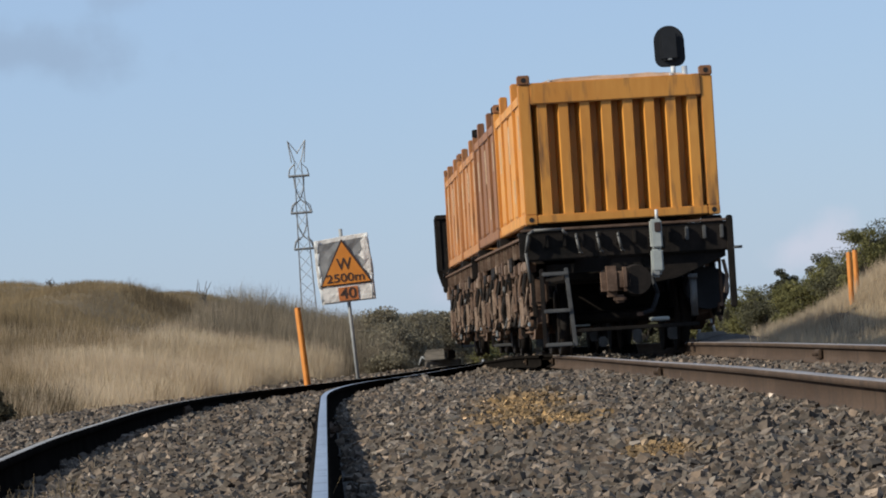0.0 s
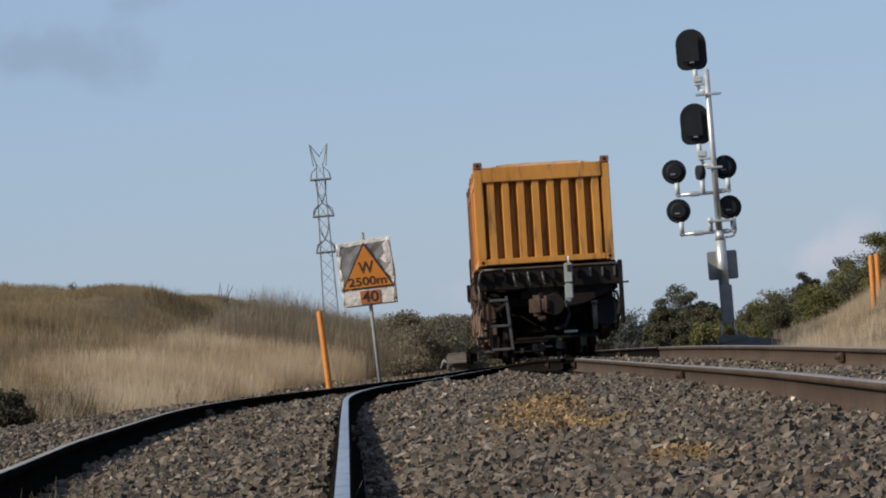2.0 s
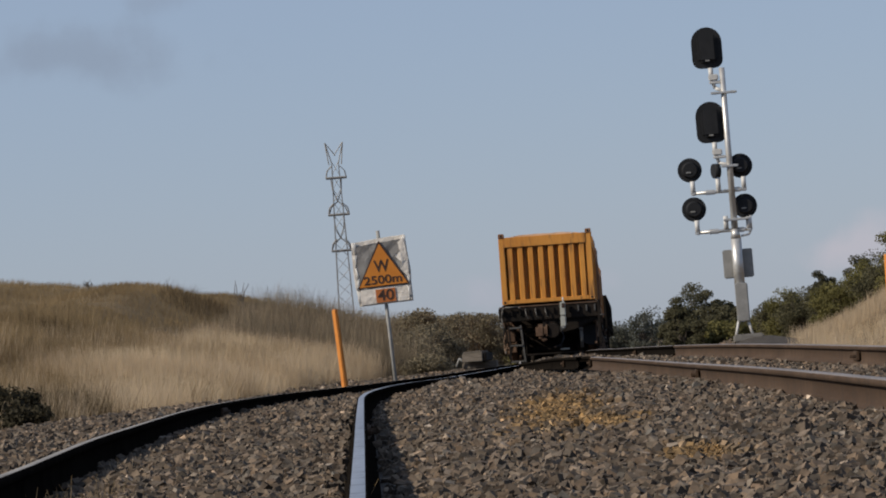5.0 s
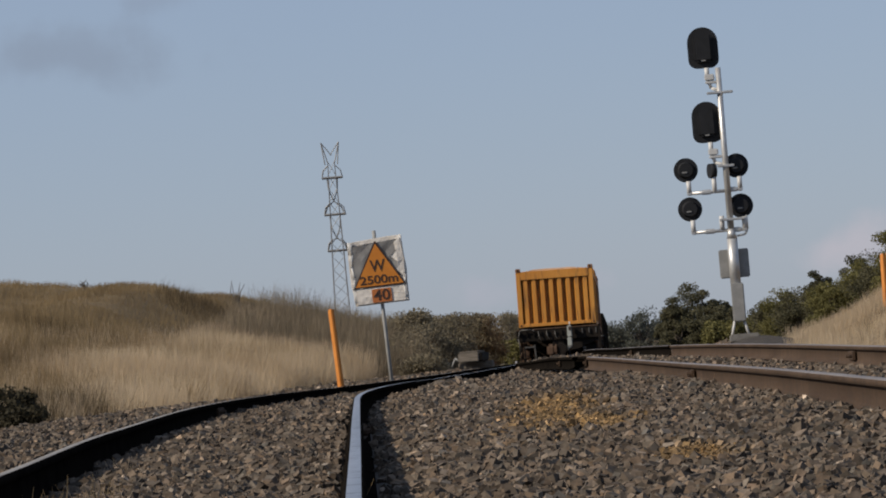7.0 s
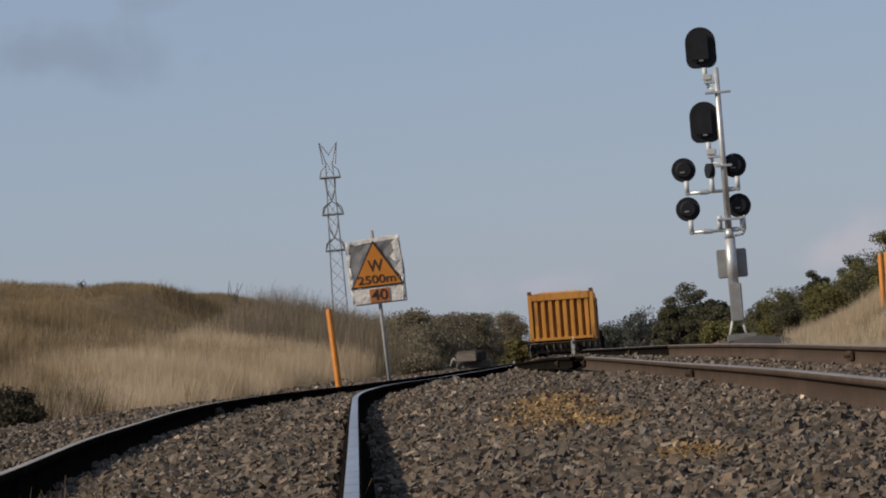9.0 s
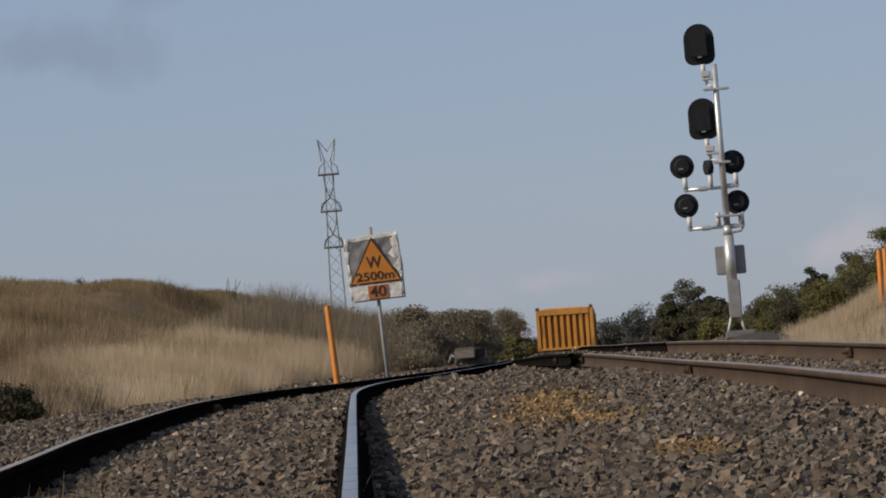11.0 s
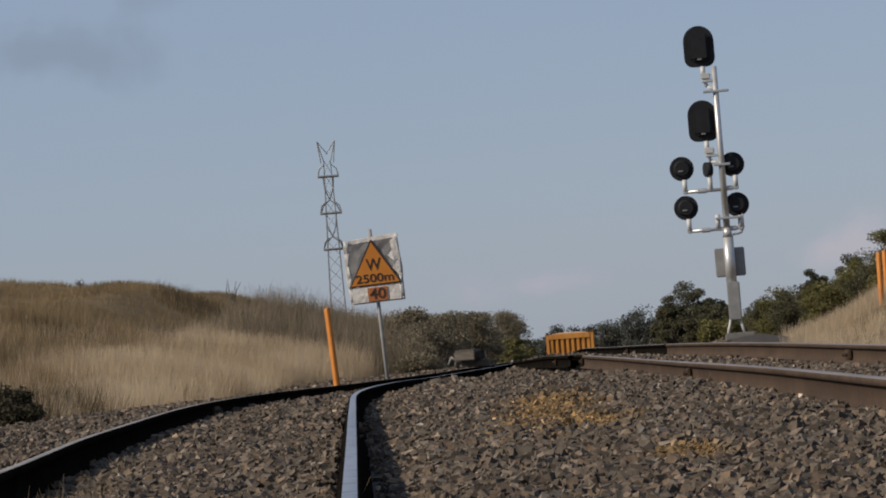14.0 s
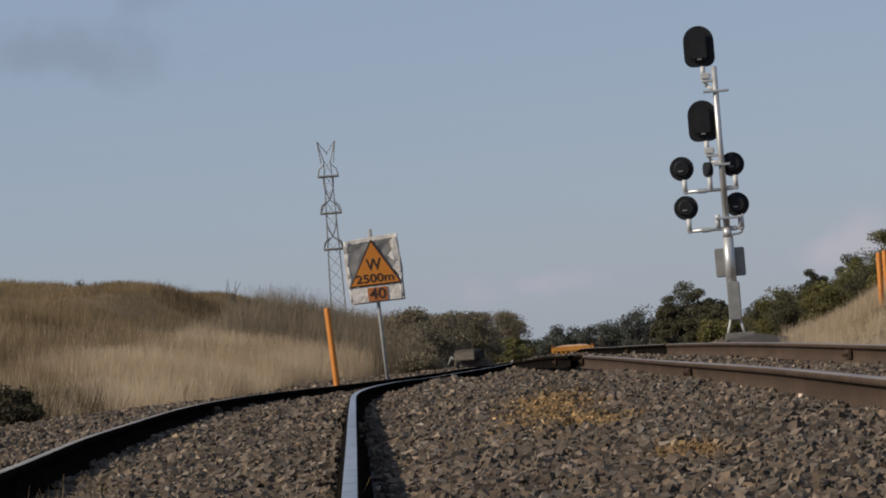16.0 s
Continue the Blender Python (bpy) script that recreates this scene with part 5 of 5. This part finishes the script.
    box(bm, (0.14, 0.20, 0.30), (-0.09, y0 - 0.55, 0.90), 0.05)
    box(bm, (0.16, 0.10, 0.10), (-0.16, y0 - 0.52, 0.66), 0.03)
    part("coupler", bm, M_BOGIE, t, "rust-brown knuckle coupler")
    bm = bmesh.new()
    rod(bm, (0.06, y0 - 0.30, 0.88), (0.06, y0 - 0.60, 0.88), 0.20, 0.18, n=20)
    part("knuckle", bm, M_FRAME, t, "dark rounded coupler knuckle")
    bm = bmesh.new()
    tube(bm, [(0.28, y0 - 0.1, 0.95), (0.34, y0 - 0.22, 0.70), (0.26, y0 - 0.28, 0.50), (0.12, y0 - 0.28, 0.46)], 0.028)
    part("brake_hose", bm, M_BLACK, t)
    bm = bmesh.new()
    box(bm, (0.09, 0.05, 0.05), (0.10, y0 - 0.29, 0.46), 0.012)
    part("hose_coupling", bm, M_BOGIE, t)
    for dx in (-0.17, 0.17):
        bm = bmesh.new()
        box(bm, (0.055, 0.03, 0.98), (-0.91 + dx, y0 - 0.09, 0.60), 0.008, Matrix.Rotation(radians(-4 if dx > 0 else 0), 4, "Y"))
        part("ladder_rail", bm, M_FRAME if dx < 0 else M_LADDER, t)
    for z in (0.14, 0.56, 1.02):
        bm = bmesh.new()
        box(bm, (0.34, 0.05, 0.05), (-0.91, y0 - 0.10, z), 0.01)
        part("ladder_rung", bm, M_LADDER, t)
    bm = bmesh.new()
    tube(bm, [(-1.22, y0 - 0.10, 0.92), (-1.26, y0 - 0.12, 1.30), (-1.22, y0 - 0.14, 1.52), (-1.15, y0 - 0.14, 1.57), (-0.80, y0 - 0.14, 1.57), (-0.74, y0 - 0.12, 1.5)], 0.02)
    part("grab_rail", bm, M_LADDER, t, "bent grey grab rail")
    for x in (-0.62, -0.36, -0.1):
        bm = bmesh.new()
        tube(bm, [(x, y0 - 0.07, 1.50), (x, y0 - 0.13, 1.44), (x + 0.03, y0 - 0.13, 1.28), (x + 0.07, y0 - 0.08, 1.25)], 0.017)
        part("hook", bm, M_LADDER, t)
    bm = bmesh.new()
    box(bm, (0.08, 0.10, 1.15), (1.30, y0 - 0.05, 1.05), 0.015)
    part("corner_step_post", bm, M_FRAME, t)
    bm = bmesh.new()
    tube(bm, [(1.30, y0 - 0.08, 1.22), (1.44, y0 - 0.08, 1.22)], 0.018)
    part("cock_handle", bm, M_LADDER, t)
    bm = bmesh.new()
    box(bm, (1.5, 0.05, 0.05), (0.1, y0 - 0.10, 0.30), 0.01)
    part("brake_beam", bm, M_FRAME, t)
    bm = bmesh.new()
    box(bm, (0.25, 0.06, 0.045), (0.35, y0 - 0.13, 0.39), 0.012)
    part("foot_plate", bm, M_UNIT, t, "pale worn foot plate")
    # grey pads stand in for the shine on the wheel treads
    for x, z, w, h in ((-0.28, 0.14, 0.11, 0.13), (0.16, 0.19, 0.12, 0.18), (0.62, 0.20, 0.15, 0.16)):
        bm = bmesh.new()
        box(bm, (w, 0.05, h), (x, 0.9, z), 0.02)
        part("brake_shoe", bm, M_LADDER, t)
    return t


def make_marker():
    """The end-of-train unit that hangs on the rear coupler."""
    t = thing("end_of_train_marker", Matrix(), "pale grey end-of-train unit with a stub aerial on the coupler", "marker unit")
    x, y = 0.37, -0.34
    bm = bmesh.new()
    box(bm, (0.145, 0.14, 0.36), (x - 0.01, y, 1.44), 0.02)
    part("lamp_box", bm, M_UNIT, t)
    bm = bmesh.new()
    box(bm, (0.08, 0.02, 0.12), (x + 0.01, y - 0.072, 1.52), 0.008)
    part("lens", bm, M_INK, t, "dark lens")
    bm = bmesh.new()
    box(bm, (0.145, 0.13, 0.28), (x - 0.015, y, 1.11), 0.02)
    part("battery_box", bm, M_UNIT, t)
    bm = bmesh.new()
    rod(bm, (x + 0.01, y, 1.61), (x + 0.01, y, 1.74), 0.02, n=8)
    part("aerial", bm, M_WHITE, t)
    bm = bmesh.new()
    box(bm, (0.12, 0.16, 0.16), (x - 0.03, y + 0.02, 0.98), 0.03)
    part("bracket", bm, M_GREY, t)
    return t


YELLOW = "yellow ribbed steel container with a covered top, on a wagon"
ORANGE = "faded orange ribbed steel container, on a wagon"
BROWN = "brown weathered ribbed steel container, on a wagon"
first = {}
for key, m, label in (("y", M_YELLOW, YELLOW), ("b", M_BROWN, BROWN), ("o", M_ORANGE, ORANGE)):
    first[key] = make_container(m, label, M_FRAME if key == "b" else M_BROWN, 0.165 if key == "y" else 0.12)
load = [first["y"], first["b"], first["o"], copy_thing(first["o"], Matrix())]


def make_gondola(wagon):
    """An open wagon with ribbed sides on the same running gear."""
    body_y, long_y, w = 6.4, 12.6, 2.9
    for s in (-1, 1):
        bm = bmesh.new()
        box(bm, (0.06, long_y, 1.05), (s * (w / 2 - 0.05), body_y, 1.62 + 0.53), 0.01)
        side = part("side_panel", bm, M_FRAME, wagon, "grimy dark side panel")
        for k in range(12):
            bm = bmesh.new()
            box(bm, (0.07, 0.10, 1.05), (s * (w / 2 + 0.01), 0.35 + k * 1.1, 1.62 + 0.53), 0.01)
            part("side_rib", bm, M_FRAME, side)
    for y in (0.15, 12.65):
        bm = bmesh.new()
        box(bm, (w - 0.12, 0.06, 1.05), (0, y, 1.62 + 0.53), 0.01)
        box(bm, (w + 0.06, 0.14, 0.10), (0, y, 2.68), 0.02)
        part("end_panel", bm, M_FRAME, wagon, "grimy dark end panel")
    bm = bmesh.new()
    box(bm, (w - 0.1, long_y, 0.08), (0, body_y, 1.62), 0.01)
    part("floor", bm, M_FRAME, wagon)


wagons = [make_wagon()]
sets = [[(w, y) for w, y in WHEELS]]
for _ in range(2):
    c = copy_thing(wagons[0], Matrix())
    wagons.append(c)
    fresh = [o for o in c.children_recursive if o.name.startswith("axle") and not o.name.startswith("axle_box")]
    sets.append(list(zip(fresh, [y for _, y in WHEELS])))
make_gondola(wagons[2])
tagged(wagons[2], "grimy dark open wagon with low ribbed sides, on rails")
marker = make_marker()

END_AT = spline([(0, 49.4), (0.5, 54.9), (1, 60.3), (1.5, 65.6), (2, 71.2), (2.5, 76.8), (3, 82.3), (3.5, 87.8), (4, 93.2), (5.2, 106), (7, 125), (9, 147), (12.5, 186), (16, 228)])


# how far the wagons lean outwards on their springs, in degrees
SWAY = spline([(40, 1.0), (49.4, 1.0), (60.3, 1.4), (71, 1.05), (88, 0.7), (110, 0.5), (300, 0.4)])


# how far the bodies slew on their bogies in the bend
SLEW = spline([(40, 0.005), (49.4, 0.005), (60.3, 0.005), (66, 0.003), (74, 0.0), (300, 0.0)])


def wagon_pose(rear):
    """The pose of a wagon whose rear end stands at that chainage, with both bogies on the line."""
    a, b = rear + 2.1, rear + 10.7
    p = Vector((float(main_x(a)), a, float(main_z(a))))
    q = Vector((float(main_x(b)), b, float(main_z(b))))
    way = (q - p).normalized()
    way = (way + way.cross(Vector((0, 0, 1))) * -float(SLEW(rear))).normalized()
    across = way.cross(Vector((0, 0, 1))).normalized()
    up = across.cross(way)
    a = radians(float(SWAY(rear)))
    p = p - across * (2.2 * math.sin(a))
    across, up = across * math.cos(a) - up * math.sin(a), up * math.cos(a) + across * math.sin(a)
    m = Matrix((across, way, up)).transposed().to_4x4()
    m.translation = p - 2.1 * way + across * (2.1 * -float(SLEW(rear)))
    return m


def motions():
    times = [i * 0.25 for i in range(17)] + [4 + i * 0.5 for i in range(1, 25)]
    for k, wagon in enumerate(wagons):
        rows = [(t, wagon_pose(float(END_AT(t)) + 13.9 * k)) for t in times]
        walk(wagon, rows)
        for i in range(2 if k < 2 else 0):
            walk(load[2 * k + i], [(t, m @ pose(0, 0.06 + 6.35 * i, DECK)) for t, m in rows])
        if k == 0:
            walk(marker, rows)
        turn_rows = []
        steps = 300
        for s in range(steps + 1):
            t = 16.0 * s / steps
            turn_rows.append((t, (float(END_AT(t)) - 49.4) / 0.46))
        for wheel, y in sets[k]:
            walk(wheel, [(t, pose(0, y, 0.46, -math.degrees(a))) for t, a in turn_rows])


motions()
